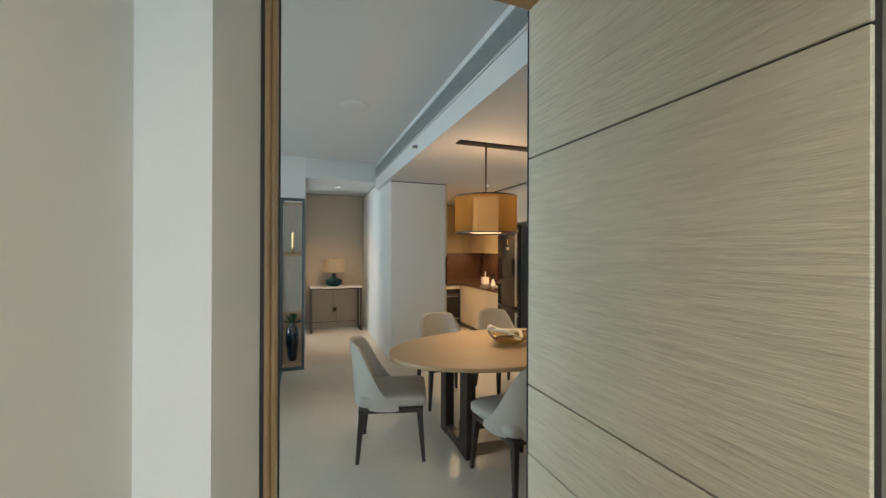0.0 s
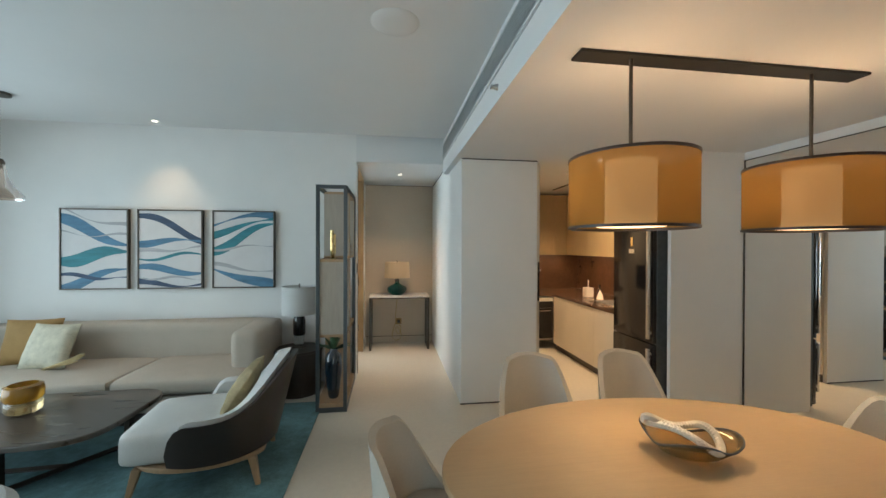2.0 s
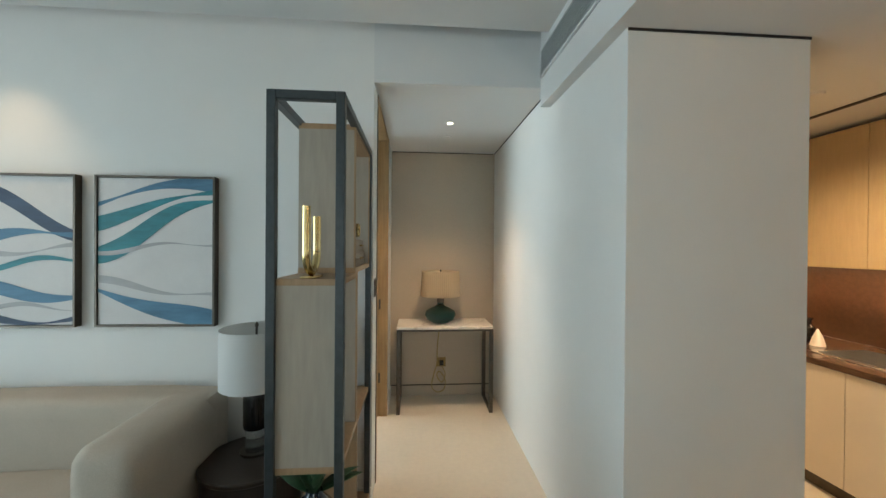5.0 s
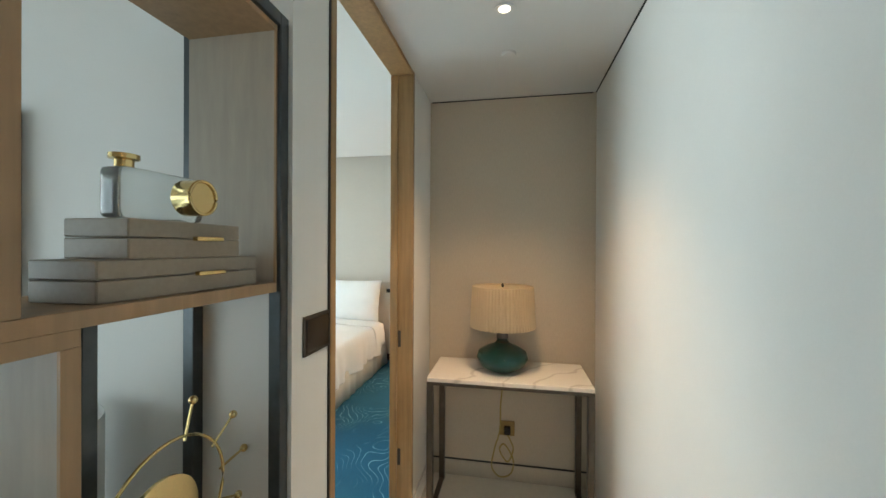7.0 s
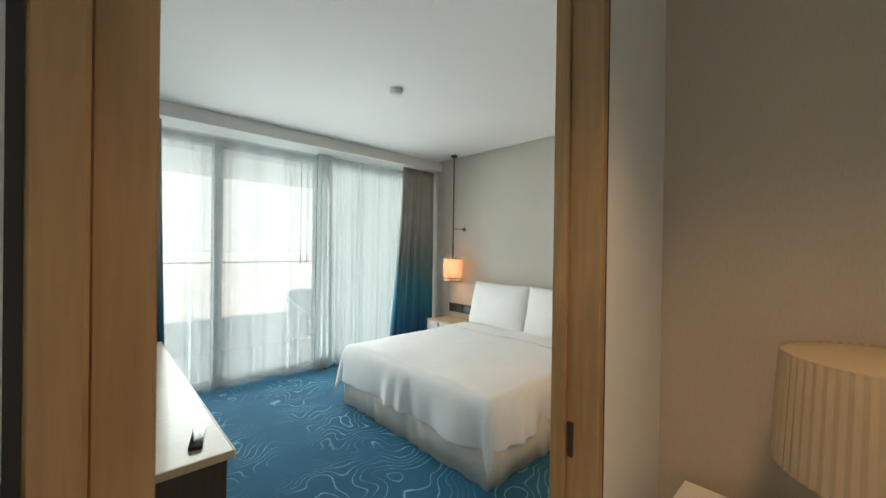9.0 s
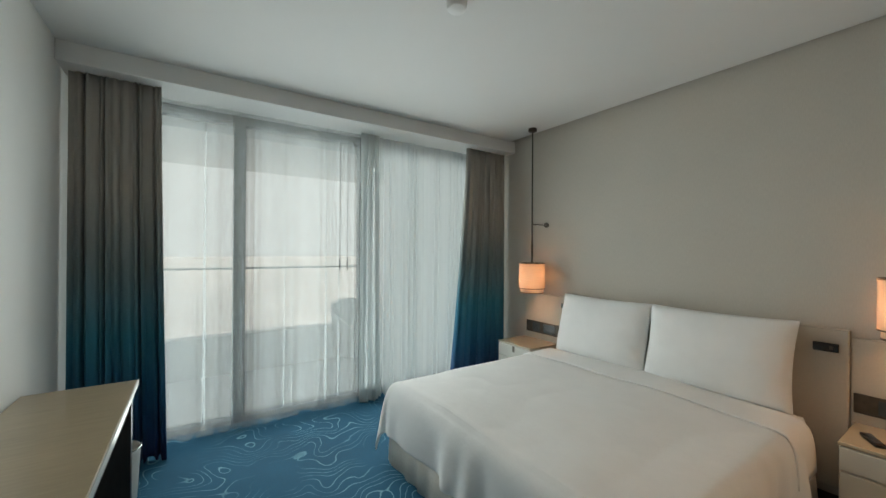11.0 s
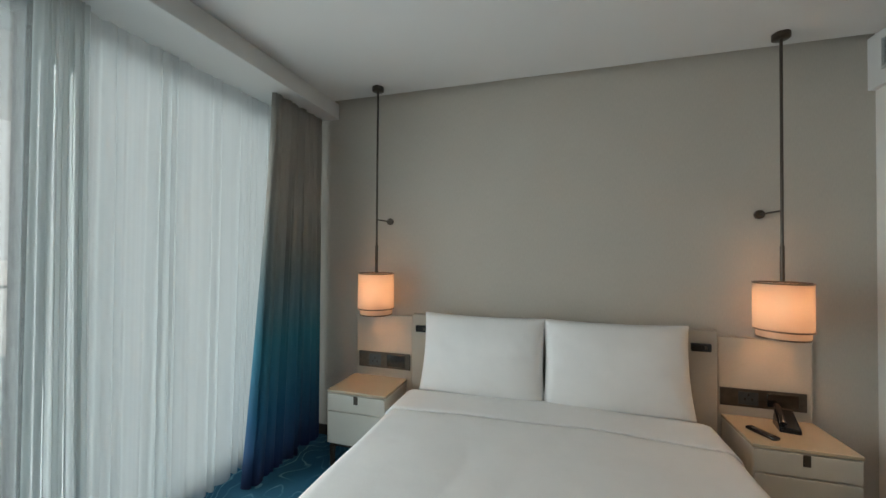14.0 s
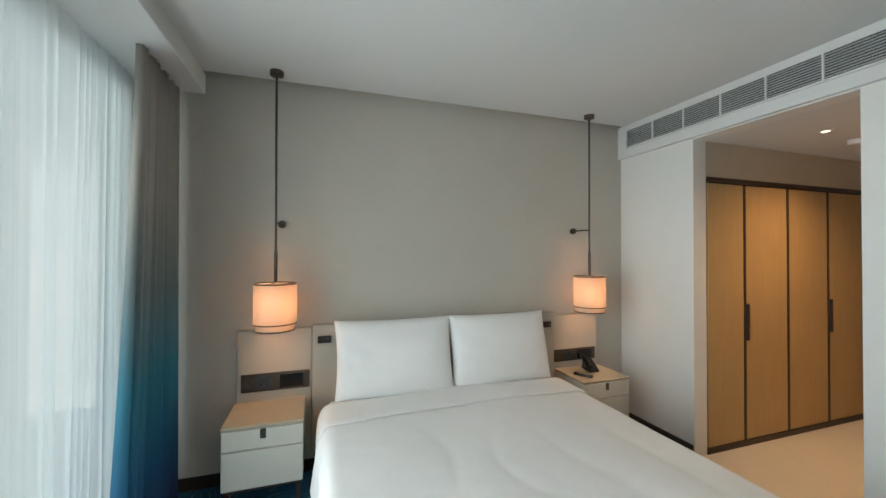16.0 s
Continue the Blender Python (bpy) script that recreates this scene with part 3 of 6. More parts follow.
ml = nt.nodes.new("ShaderNodeMath")
ml.operation = "MULTIPLY"
nt.links.new(wr.outputs[0], ml.inputs[0])
mk = nt.nodes.new("ShaderNodeMapRange")
mk.inputs["From Min"].default_value, mk.inputs["From Max"].default_value = 0.40, 0.58
nt.links.new(n2.outputs["Fac"], mk.inputs["Value"])
nt.links.new(mk.outputs[0], ml.inputs[1])
mx = nt.nodes.new("ShaderNodeMix")
mx.data_type = "RGBA"
mx.inputs["A"].default_value, mx.inputs["B"].default_value = (0.012, 0.105, 0.19, 1), (0.20, 0.42, 0.52, 1)
nt.links.new(ml.outputs[0], mx.inputs["Factor"])
nt.links.new(mx.outputs["Result"], nt.nodes["Principled BSDF"].inputs["Base Color"])
vary(vary(CARPET, 1.2, 0.15), 500, 0.25, bump=0.5)
structure("carpet_bedroom", B(XF + 0.02, 6.36, 0.0, 0.27, 10.1, 0.010), CARPET, "deep blue bedroom carpet with pale branching lines", "carpet")
RUG = vary(vary(vary(vary(mat("blue_grey_rug", (0.105, 0.20, 0.215), 0.95), 1.8, 0.3), 9, 0.22), 40, 0.14), 400, 0.3, bump=0.6)
tagged(link("area_rug", B(-3.3, 2.3, 0.0, 0.18, 5.60, 0.014, 0.005, 2), RUG), "blue-grey mottled area rug under the seating", "rug")

# ---- soft shapes ----
def pillow_mesh(w, h, d, n=18, pinch=0.12, seed=0):
    """A stuffed cushion standing in the xz plane, its thickness along y."""
    bm = bmesh.new()
    sides = []
    for s in (1, -1):
        g = []
        for i in range(n + 1):
            row = []
            for j in range(n + 1):
                u, v = 2 * i / n - 1, 2 * j / n - 1
                full = (max(0, 1 - abs(u) ** 2.4) * max(0, 1 - abs(v) ** 2.4)) ** 0.42
                pu = u * (1 - pinch * (1 - v * v) * 0.35)
                pv = v * (1 - pinch * (1 - u * u) * 0.35)
                wob = 0.010 * noise.noise(Vector((u * 2.1 + seed, v * 2.1, s * 3.0))) * full
                wob += 0.012 * (0.15 + abs(u) ** 3) * noise.noise(Vector((u * 6 + seed, v * 4.5 + 3 * u, s * 5.0))) * full ** 0.5
                row.append(bm.verts.new((pu * w / 2, s * (full * d / 2 + 0.004) + wob, pv * h / 2)))
            g.append(row)
        sides.append(g)
        for i in range(n):
            for j in range(n):
                f = (g[i][j], g[i + 1][j], g[i + 1][j + 1], g[i][j + 1])
                bm.faces.new(f if s < 0 else f[::-1])
    a, b = sides
    rim = [(i, 0) for i in range(n)] + [(n, j) for j in range(n)] + [(i, n) for i in range(n, 0, -1)] + [(0, j) for j in range(n, 0, -1)]
    for k in range(len(rim)):
        (i, j), (p, q) = rim[k], rim[(k + 1) % len(rim)]
        bm.faces.new((a[i][j], a[p][q], b[p][q], b[i][j]))
    bmesh.ops.recalc_face_normals(bm, faces=bm.faces)
    return bm


def cushion_box(x0, y0, z0, x1, y1, z1, r=0.05, crown=0.015, seed=0):
    """An upholstered block with soft edges and a slightly crowned top."""
    bm = B(x0, y0, z0, x1, y1, z1)
    bmesh.ops.subdivide_edges(bm, edges=list(bm.edges), cuts=9, use_grid_fill=True)
    for v in bm.verts:
        c = Vector((min(max(v.co.x, x0 + r), x1 - r), min(max(v.co.y, y0 + r), y1 - r), min(max(v.co.z, z0 + r), z1 - r)))
        dlt = v.co - c
        if dlt.length > 1e-6:
            v.co = c + dlt.normalized() * min(dlt.length, r)
        u = 2 * (v.co.x - x0) / (x1 - x0) - 1
        w = 2 * (v.co.y - y0) / (y1 - y0) - 1
        k = (v.co.z - z0) / (z1 - z0)
        v.co.z += crown * k * max(0, 1 - u * u) * max(0, 1 - w * w) + 0.003 * noise.noise(v.co * 4 + Vector((seed, 0, 0)))
    return bm


def shell(inner, outer, a0, n, rows, base, top, thick, lean=0.0, flare=0.05):
    """A wrapped chair back. inner, outer: plan radii along x and y; base, top(u): heights; opening towards +x."""
    bm = bmesh.new()
    layers = []
    for off in (0.0, thick):
        g = []
        for i in range(n + 1):
            u = 2 * i / n - 1
            ang = math.pi + u * a0
            row = []
            for r in range(rows + 1):
                v = r / rows
                h = base + (top(u) - base) * v
                k = 1 + flare * (h - base) / 0.35
                cx = (inner - off) * k
                cy = (outer - off) * k
                row.append(bm.verts.new((cx * math.cos(ang) - lean * (h - base) / 0.35, cy * math.sin(ang), h - (0.012 if v == 1 and off else 0))))
            g.append(row)
        layers.append(g)
    o, q = layers
    for i in range(n):
        for r in range(rows):
            bm.faces.new((o[i][r], o[i + 1][r], o[i + 1][r + 1], o[i][r + 1]))
            bm.faces.new((q[i][r + 1], q[i + 1][r + 1], q[i + 1][r], q[i][r]))
        bm.faces.new((o[i][rows], o[i + 1][rows], q[i + 1][rows], q[i][rows]))
        bm.faces.new((q[i][0], q[i + 1][0], o[i + 1][0], o[i][0]))
    for i in (0, n):
        for r in range(rows):
            f = (o[i][r], o[i][r + 1], q[i][r + 1], q[i][r])
            bm.faces.new(f if i == 0 else f[::-1])
    bmesh.ops.recalc_face_normals(bm, faces=bm.faces)
    return bm


def tapered_leg(x, y, h, dx, dy, s0, s1):
    """A square leg from the frame at (x, y, h) to the floor, leaning by dx, dy."""
    bm = bmesh.new()
    lo = [bm.verts.new((x + dx + a * s1, y + dy + b * s1, 0)) for a, b in ((-1, -1), (1, -1), (1, 1), (-1, 1))]
    hi = [bm.verts.new((x + a * s0, y + b * s0, h)) for a, b in ((-1, -1), (1, -1), (1, 1), (-1, 1))]
    bm.faces.new(lo[::-1])
    bm.faces.new(hi)
    for i in range(4):
        bm.faces.new((lo[i], lo[(i + 1) % 4], hi[(i + 1) % 4], hi[i]))
    bmesh.ops.bevel(bm, geom=list(bm.edges), offset=0.003, segments=1, affect="EDGES")
    return bm


# ---- dining area ----
def chair_edge(u):
    """Height of a dining chair's shell: a rounded back that sweeps down to the middle of the seat."""
    k = min(1, max(0, (abs(u) - 0.36) / 0.58))
    return 0.805 - 0.375 * k * k * (3 - 2 * k) - 0.015 * min(1, abs(u) / 0.3) ** 2


def dining_chair():
    c = thing("dining_chair", label="cream leather dining chair with dark wooden legs at the oval table", category="chair", group="chairs round the dining table")
    part("seat", cushion_box(-0.20, -0.228, 0.372, 0.265, 0.228, 0.455, 0.035, 0.014), LEATHER, c)
    part("backrest", shell(0.245, 0.25, radians(108), 32, 10, 0.36, chair_edge, 0.032, lean=0.05, flare=-0.07), LEATHER, c, "curved cream leather shell back")
    bv = c.children[-1].modifiers.new("soft", "BEVEL")
    bv.width, bv.segments, bv.limit_method, bv.angle_limit = 0.014, 3, "ANGLE", radians(50)
    fr = B(-0.20, -0.215, 0.335, 0.24, 0.215, 0.372, 0.006, 1)
    part("seat_frame", fr, DARKWOOD, c, "dark wooden seat frame")
    for sx in (-1, 1):
        for sy in (-1, 1):
            part("leg", tapered_leg(0.02 + sx * 0.195, sy * 0.19, 0.345, sx * 0.03, sy * 0.02, 0.021, 0.012), DARKWOOD, c, "dark tapered leg")
    return c


ch = dining_chair()
ch.matrix_world = pose(1.01, 3.265, 0, 0, 0, -15)
for x, y, rz in ((1.71, 2.60, 98), (2.36, 2.62, 84), (2.94, 3.19, 187), (1.70, 3.98, -92), (2.36, 3.98, -86)):
    copy_thing(ch, pose(x, y, 0, 0, 0, rz))

t = thing("dining_table", (1.92, 3.155, 0), 0, "oval dining table with tan veneer top and dark base", "table")
n = 96
ov = [(0.93 * math.cos(2 * math.pi * i / n), 0.555 * math.sin(2 * math.pi * i / n)) for i in range(n)]
part("tabletop", prism(ov, 0.672, 0.704, 0.008, 2), TABLETOP, t, "tan wood-veneer oval top")
for sx in (-1, 1):
    for sy in (-1, 1):
        part("leg", B(sx * 0.42 - 0.035, sy * 0.20 - 0.06, 0, sx * 0.42 + 0.035, sy * 0.20 + 0.06, 0.672, 0.004, 1), DARKWOOD, t, "dark wooden slab leg")
    part("foot_beam", B(sx * 0.42 - 0.03, -0.14, 0.0, sx * 0.42 + 0.03, 0.14, 0.07, 0.004, 1), DARKWOOD, t)
part("stretcher", B(-0.39, -0.03, 0.08, 0.39, 0.03, 0.15, 0.004, 1), DARKWOOD, t)

SMOKEGLASS = mat("amber_glass", (0.55, 0.42, 0.22), 0.05)
SMOKEGLASS.node_tree.nodes["Principled BSDF"].inputs["Transmission Weight"].default_value = 0.85
BEAD = vary(mat("cream_beads", (0.68, 0.62, 0.52), 0.5), 40, 0.1)
bw = thing("glass_bowl", (1.94, 3.15, 0.704), -28, "wavy amber glass bowl on the dining table", "bowl")
bm = bmesh.new()
rings = []
for k, (r, z) in enumerate(((0.05, 0.004), (0.09, 0.008), (0.13, 0.026), (0.165, 0.055), (0.185, 0.075))):
    ring = []
    for i in range(60):
        a = 2 * math.pi * i / 60
        wv_ = 1 + 0.14 * (k / 4) * math.sin(3 * a + 0.6)
        ring.append(bm.verts.new((0.88 * r * wv_ * math.cos(a), 0.58 * r * wv_ * math.sin(a), z + 0.02 * (k / 4) ** 2 * math.sin(3 * a))))
    rings.append(ring)
bm.faces.new(rings[0][::-1])
for a, b in zip(rings, rings[1:]):
    for i in range(60):
        bm.faces.new((a[i], a[(i + 1) % 60], b[(i + 1) % 60], b[i]))
ob = part("dish", bm, SMOKEGLASS, bw, "wavy-rimmed amber glass")
ob.modifiers.new("thick", "SOLIDIFY").thickness = 0.006
rim = [Vector(v) for v in [(0.88 * 0.185 * (1 + 0.14 * math.sin(3 * a + 0.6)) * math.cos(a), 0.58 * 0.185 * (1 + 0.14 * math.sin(3 * a + 0.6)) * math.sin(a), 0.077 + 0.02 * math.sin(3 * a)) for a in [2 * math.pi * i / 60 for i in range(60)]]]
part("rim", tube(rim, 0.004, 6, closed=True), GUNMETAL, bw, "dark glass rim")
bd = thing("bead_garland", (1.95, 3.15, 0.704), -28, "string of cream wooden beads lying in the glass bowl", "beads")
bm = bmesh.new()
for i in range(64):
    a = 2 * math.pi * i / 64
    tmp = bmesh.new()
    bmesh.ops.create_icosphere(tmp, subdivisions=1, radius=0.0165)
    merge(bm, tmp, Matrix.Translation((-0.035 + 0.125 * math.cos(a), 0.062 * math.sin(a) + 0.045 * math.sin(2 * a), 0.098 - 0.024 * math.cos(a) + 0.014 * math.sin(3 * a))))
part("garland", bm, BEAD, bd)

# sheer bronze drum shades over the table
BULB = bpy.data.materials.new("warm_diffuser")
BULB.use_nodes = True
bb = BULB.node_tree.nodes["Principled BSDF"]
bb.inputs["Base Color"].default_value = (0.9, 0.82, 0.7, 1)
bb.inputs["Emission Color"].default_value = (1.0, 0.60, 0.30, 1)
bb.inputs["Emission Strength"].default_value = 2.0
INNERDRUM = mat("lit_cream_inner_drum", (0.80, 0.66, 0.45), 0.8)
INNERDRUM.node_tree.nodes["Principled BSDF"].inputs["Emission Color"].default_value = (1.0, 0.62, 0.29, 1)
INNERDRUM.node_tree.nodes["Principled BSDF"].inputs["Emission Strength"].default_value = 0.95


def cloth(name, colour, through, clear):
    m = bpy.data.materials.new(name)
    m.use_nodes = True
    q = m.node_tree
    q.nodes.clear()
    o = q.nodes.new("ShaderNodeOutputMaterial")
    a, b, c = q.nodes.new("ShaderNodeBsdfDiffuse"), q.nodes.new("ShaderNodeBsdfTranslucent"), q.nodes.new("ShaderNodeBsdfTransparent")
    wv_ = q.nodes.new("ShaderNodeTexNoise")
    wv_.inputs["Scale"].default_value = 260
    mr_ = q.nodes.new("ShaderNodeMapRange")
    mr_.inputs["To Min"].default_value, mr_.inputs["To Max"].default_value = clear - 0.05, clear + 0.05
    q.links.new(wv_.outputs["Fac"], mr_.inputs["Value"])
    for s in (a, b):
        s.inputs["Color"].default_value = (*colour, 1)
    x, y = q.nodes.new("ShaderNodeMixShader"), q.nodes.new("ShaderNodeMixShader")
    x.inputs["Fac"].default_value = through
    q.links.new(a.outputs[0], x.inputs[1])
    q.links.new(b.outputs[0], x.inputs[2])
    q.links.new(mr_.outputs["Result"], y.inputs["Fac"])
    q.links.new(x.outputs[0], y.inputs[1])
    q.links.new(c.outputs[0], y.inputs[2])
    q.links.new(y.outputs[0], o.inputs["Surface"])
    return m


ORGANZA = cloth("bronze_organza", (0.40, 0.235, 0.07), 0.55, 0.32)
LINENSHADE = cloth("cream_linen_shade", (0.62, 0.50, 0.34), 0.4, 0.02)
GLOWSHADE = cloth("white_lit_shade", (0.58, 0.49, 0.40), 0.34, 0.22)


def ring(r, z0, z1, n=48, t=0.003):
    return lathe([(r - t, z0), (r, z0), (r, z1), (r - t, z1), (r - t, z0)], n, close=False)


def dining_pendant():
    p = thing("pendant_lamp", label="sheer bronze drum pendant lamp hanging over the dining table", category="pendant lamp", group="dining pendant lamps")
    part("shade", ring(0.26, 1.592, 1.898, 64, 0.002), ORGANZA, p, "sheer bronze fabric drum shade")
    part("top_rim", ring(0.263, 1.890, 1.902, 64, 0.006), DARKWOOD, p, "dark rim")
    part("bottom_rim", ring(0.263, 1.586, 1.598, 64, 0.006), DARKWOOD, p, "dark rim")
    part("inner_shade", ring(0.105, 1.605, 1.885, 40, 0.003), INNERDRUM, p, "glowing cream inner drum")
    part("diffuser", lathe([(0.14, 1.596), (0.14, 1.606)], 40), BULB, p, "white diffuser disc")
    part("rod", tube([(0, 0, 1.61), (0, 0, 2.336)], 0.008), BRONZE, p, "slim bronze rod")
    for i in range(3):
        a = 2.1 * i + 0.4
        part("spoke", tube([(0, 0, 1.895), (0.258 * math.cos(a), 0.258 * math.sin(a), 1.895)], 0.003, 6), BRONZE, p)
    return p


pl = dining_pendant()
pl.matrix_world = pose(1.86, 3.395, 0)
copy_thing(pl, pose(2.80, 3.395, 0))
tagged(link("pendant_canopy", B(1.605, 3.355, 2.336, 3.085, 3.45, 2.3495, 0.002, 1), BLACK), "long black ceiling canopy of the dining lamps", "canopy")
for x in (1.86, 2.80):
    for dx in (-0.18, 0.18):
        point_lamp("pendant_bulb", (x + dx, 3.395, 1.74), 0.35, (1.0, 0.65, 0.36), 0.07)
    point_lamp("pendant_uplight", (x, 3.395, 1.935), 3.2, (1.0, 0.66, 0.39), 0.10)
    spot_lamp("pendant_downlight", (x, 3.395, 1.588), 27, (1.0, 0.66, 0.36), 140, 0.1)

# ---- kitchen ----
def cabinet(name, x0, y0, z0, x1, y1, z1, doors, face, label, axis="x", handle=None):
    """A cabinet unit whose doors look along -axis."""
    c = thing(name, ((x0 + x1) / 2, (y0 + y1) / 2, z0), 0, label, "cabinet")
    ox, oy = (x0 + x1) / 2, (y0 + y1) / 2
    if axis == "x":
        part("body", B(x0 + 0.02 - ox, y0 - oy, 0, x1 - ox, y1 - oy, z1 - z0), KWHITE if face is KWHITE else face, c, smooth=False)
        w_ = (y1 - y0) / doors
        for i in range(doors):
            part("door", B(x0 - ox, y0 - oy + i * w_ + 0.0015, 0.002, x0 + 0.0185 - ox, y0 - oy + (i + 1) * w_ - 0.0015, z1 - z0 - 0.002, 0.0015, 1), face, c, smooth=False)
    else:
        part("body", B(x0 - ox, y0 + 0.02 - oy, 0, x1 - ox, y1 - oy, z1 - z0), face, c, smooth=False)
        w_ = (x1 - x0) / doors
        for i in range(doors):
            part("door", B(x0 - ox + i * w_ + 0.0015, y0 - oy, 0.002, x0 - ox + (i + 1) * w_ - 0.0015, y0 + 0.0185 - oy, z1 - z0 - 0.002, 0.0015, 1), face, c, smooth=False)
    return c


cabinet("base_cabinet", 3.20, 5.46, 0.09, 3.93, 7.10, 0.785, 3, KWHITE, "cream kitchen base cabinets under the dark worktop")
tagged(link("kitchen_plinth", B(3.245, 5.46, 0, 3.93, 7.10, 0.09), BRONZE), "recessed bronze plinth under the kitchen cabinets", "plinth")
tagged(link("worktop", B(3.19, 5.46, 0.785, 3.93, 7.78, 0.822, 0.003, 1), KDARK), "dark brown stone kitchen worktop", "worktop")
tagged(link("worktop", B(2.24, 7.09, 0.785, 3.19, 7.78, 0.822, 0.003, 1), KDARK), "dark brown stone worktop over the oven", "worktop")
cabinet("base_cabinet", 2.24, 7.10, 0.09, 2.62, 7.78, 0.785, 1, KWHITE, "cream kitchen base cabinet in the corner", "y")
cabinet("wall_cabinet", 3.55, 5.56, 1.385, 3.94, 7.40, 2.32, 3, KTAN, "golden laminate kitchen wall cabinets over the sink")
cabinet("wall_cabinet", 2.24, 7.40, 1.385, 3.94, 7.79, 2.32, 3, KTAN, "golden laminate kitchen wall cabinets over the hob", "y")
cabinet("wall_cabinet", 3.24, 4.835, 1.835, 3.94, 5.545, 2.345, 2, KWHITE, "white cabinet over the fridge")
structure("splashback_wall_east", B(3.935, 5.46, 0.822, 3.948, 7.79, 1.385), KDARK, "dark brown splashback behind the sink", "splashback")
structure("splashback_wall_north", B(2.24, 7.785, 0.822, 3.935, 7.798, 1.385), KDARK, "dark brown splashback behind the hob", "splashback")
# Flat black strip painted for the shade inside the ceiling slot.
structure("trim_ceiling_slot", B(3.165, 4.84, 2.344, 3.20, 7.1, 2.3495), BLACK, "long black strip as shade of the ceiling slot by the kitchen cabinets", "ceiling slot")
ov_ = thing("oven", (2.91, 7.10, 0.14), 0, "built-in black oven with a steel handle", "oven")
part("body", B(-0.28, 0.0, 0, 0.28, 0.55, 0.62), KWHITE, ov_, smooth=False)
od = part("door", B(-0.275, -0.02, 0.03, 0.275, 0.0, 0.47, 0.004, 1), BLACKGLOSS, ov_, "black glass oven door")
part("control_panel", B(-0.275, -0.02, 0.475, 0.275, 0.0, 0.57, 0.003, 1), BLACKGLOSS, ov_)
part("handle", tube([(-0.22, -0.05, 0.44), (0.22, -0.05, 0.44)], 0.008), CHROME, od, "steel bar handle")

for y, has_oven in ((5.71, True), (6.33, False)):
    tc_ = thing("tall_cabinet", (2.2365, y, 0.0), 0, "cream full-height kitchen cabinet with a built-in black oven" if has_oven else "cream full-height kitchen cabinet front on the pier wall", "cabinet")
    part("plinth", B(0, -0.30, 0, 0.012, 0.30, 0.09), BRONZE, tc_, smooth=False)
    part("side_panel", B(0, -0.305, 0.09, 0.02, 0.305, 2.33), KWHITE, tc_, smooth=False)
    for z0, z1 in ((0.095, 0.755), (0.76, 0.965), (1.36, 2.325)) if has_oven else ((0.095, 1.355), (1.36, 2.325)):
        part("door", B(0.0205, -0.303, z0, 0.04, 0.303, z1, 0.0015, 1), KWHITE, tc_, smooth=False)
    if has_oven:
        ov2 = part("oven_front", B(0.0205, -0.298, 0.97, 0.044, 0.298, 1.355, 0.003, 1), BLACKGLOSS, tc_, "black glass oven front", False)
        part("oven_handle", tube([(0.075, -0.24, 1.27), (0.075, 0.24, 1.27)], 0.007), CHROME, ov2, "steel bar handle")
f = thing("refrigerator", (3.08, 5.13, 0), 0, "tall black fridge-freezer with long steel handles", "refrigerator")
part("body", B(0.04, -0.29, 0.02, 0.72, 0.29, 1.78, 0.004, 1), GUNMETAL, f, smooth=False)
ud = part("upper_door", B(0, -0.29, 0.66, 0.04, 0.29, 1.785, 0.006, 2), BLACKGLOSS, f, "glossy black door")
ld = part("lower_door", B(0, -0.29, 0.04, 0.04, 0.29, 0.652, 0.006, 2), BLACKGLOSS, f, "glossy black door")
for z0, z1, f_ in ((0.70, 1.75, ud), (0.15, 0.62, ld)):
    part("handle", B(-0.045, -0.285, z0, -0.02, -0.255, z1, 0.006, 2), CHROME, f_, "long steel handle")
    for z in (z0 + 0.04, z1 - 0.06):
        part("handle_mount", B(-0.022, -0.28, z, 0.002, -0.26, z + 0.03, 0.003, 1), CHROME, f_)
part("badge", B(-0.003, -0.04, 1.45, 0.0, 0.04, 1.49), CHROME, ud)
part("display", B(-0.003, -0.015, 1.52, 0.0, 0.015, 1.60), BRASS, ud)

s = thing("kitchen_sink", (3.55, 6.05, 0.822), 0, "steel sink with a curved tap set in the worktop", "sink")
part("basin", B(-0.22, -0.30, 0.0, 0.22, 0.30, 0.006, 0.002, 1), CHROME, s)
part("bowl", B(-0.18, -0.26, 0.006, 0.18, 0.26, 0.008), GUNMETAL, s)
part("tap", tube([(0.2, 0, 0.0), (0.2, 0, 0.24), (0.18, 0, 0.27), (0.12, 0, 0.285), (0.0, 0, 0.28), (-0.02, 0, 0.26)], 0.011), CHROME, s, "steel tap")
CERAMIC = vary(mat("white_ceramic", (0.72, 0.69, 0.64), 0.3), 5, 0.03)
c = thing("brush_holder", (3.52, 6.70, 0.822), 0, "white square ceramic brush holder on the worktop", "brush holder")
part("pot", B(-0.055, -0.055, 0, 0.055, 0.055, 0.13, 0.012, 3), CERAMIC, c)
part("brush", tube([(0, 0, 0.1), (0.005, 0, 0.23)], 0.008), CERAMIC, c)
c = thing("soap_bottle", (3.62, 6.58, 0.822), 0, "small dark soap bottle on the worktop", "bottle")
part("bottle", lathe([(0.03, 0), (0.03, 0.11), (0.012, 0.13), (0.012, 0.16), (0.02, 0.165), (0.02, 0.18)], 20), BLACKGLOSS, c)
tagged(link("folded_napkin", lathe([(0.045, 0.822), (0.03, 0.88), (0.004, 0.94)], 16, at=(3.56, 6.47, 0)), CERAMIC), "white folded cloth cone on the worktop", "napkin")

# ---- ceiling fittings ----
LAMPGLOW = bpy.data.materials.new("downlight_glow")
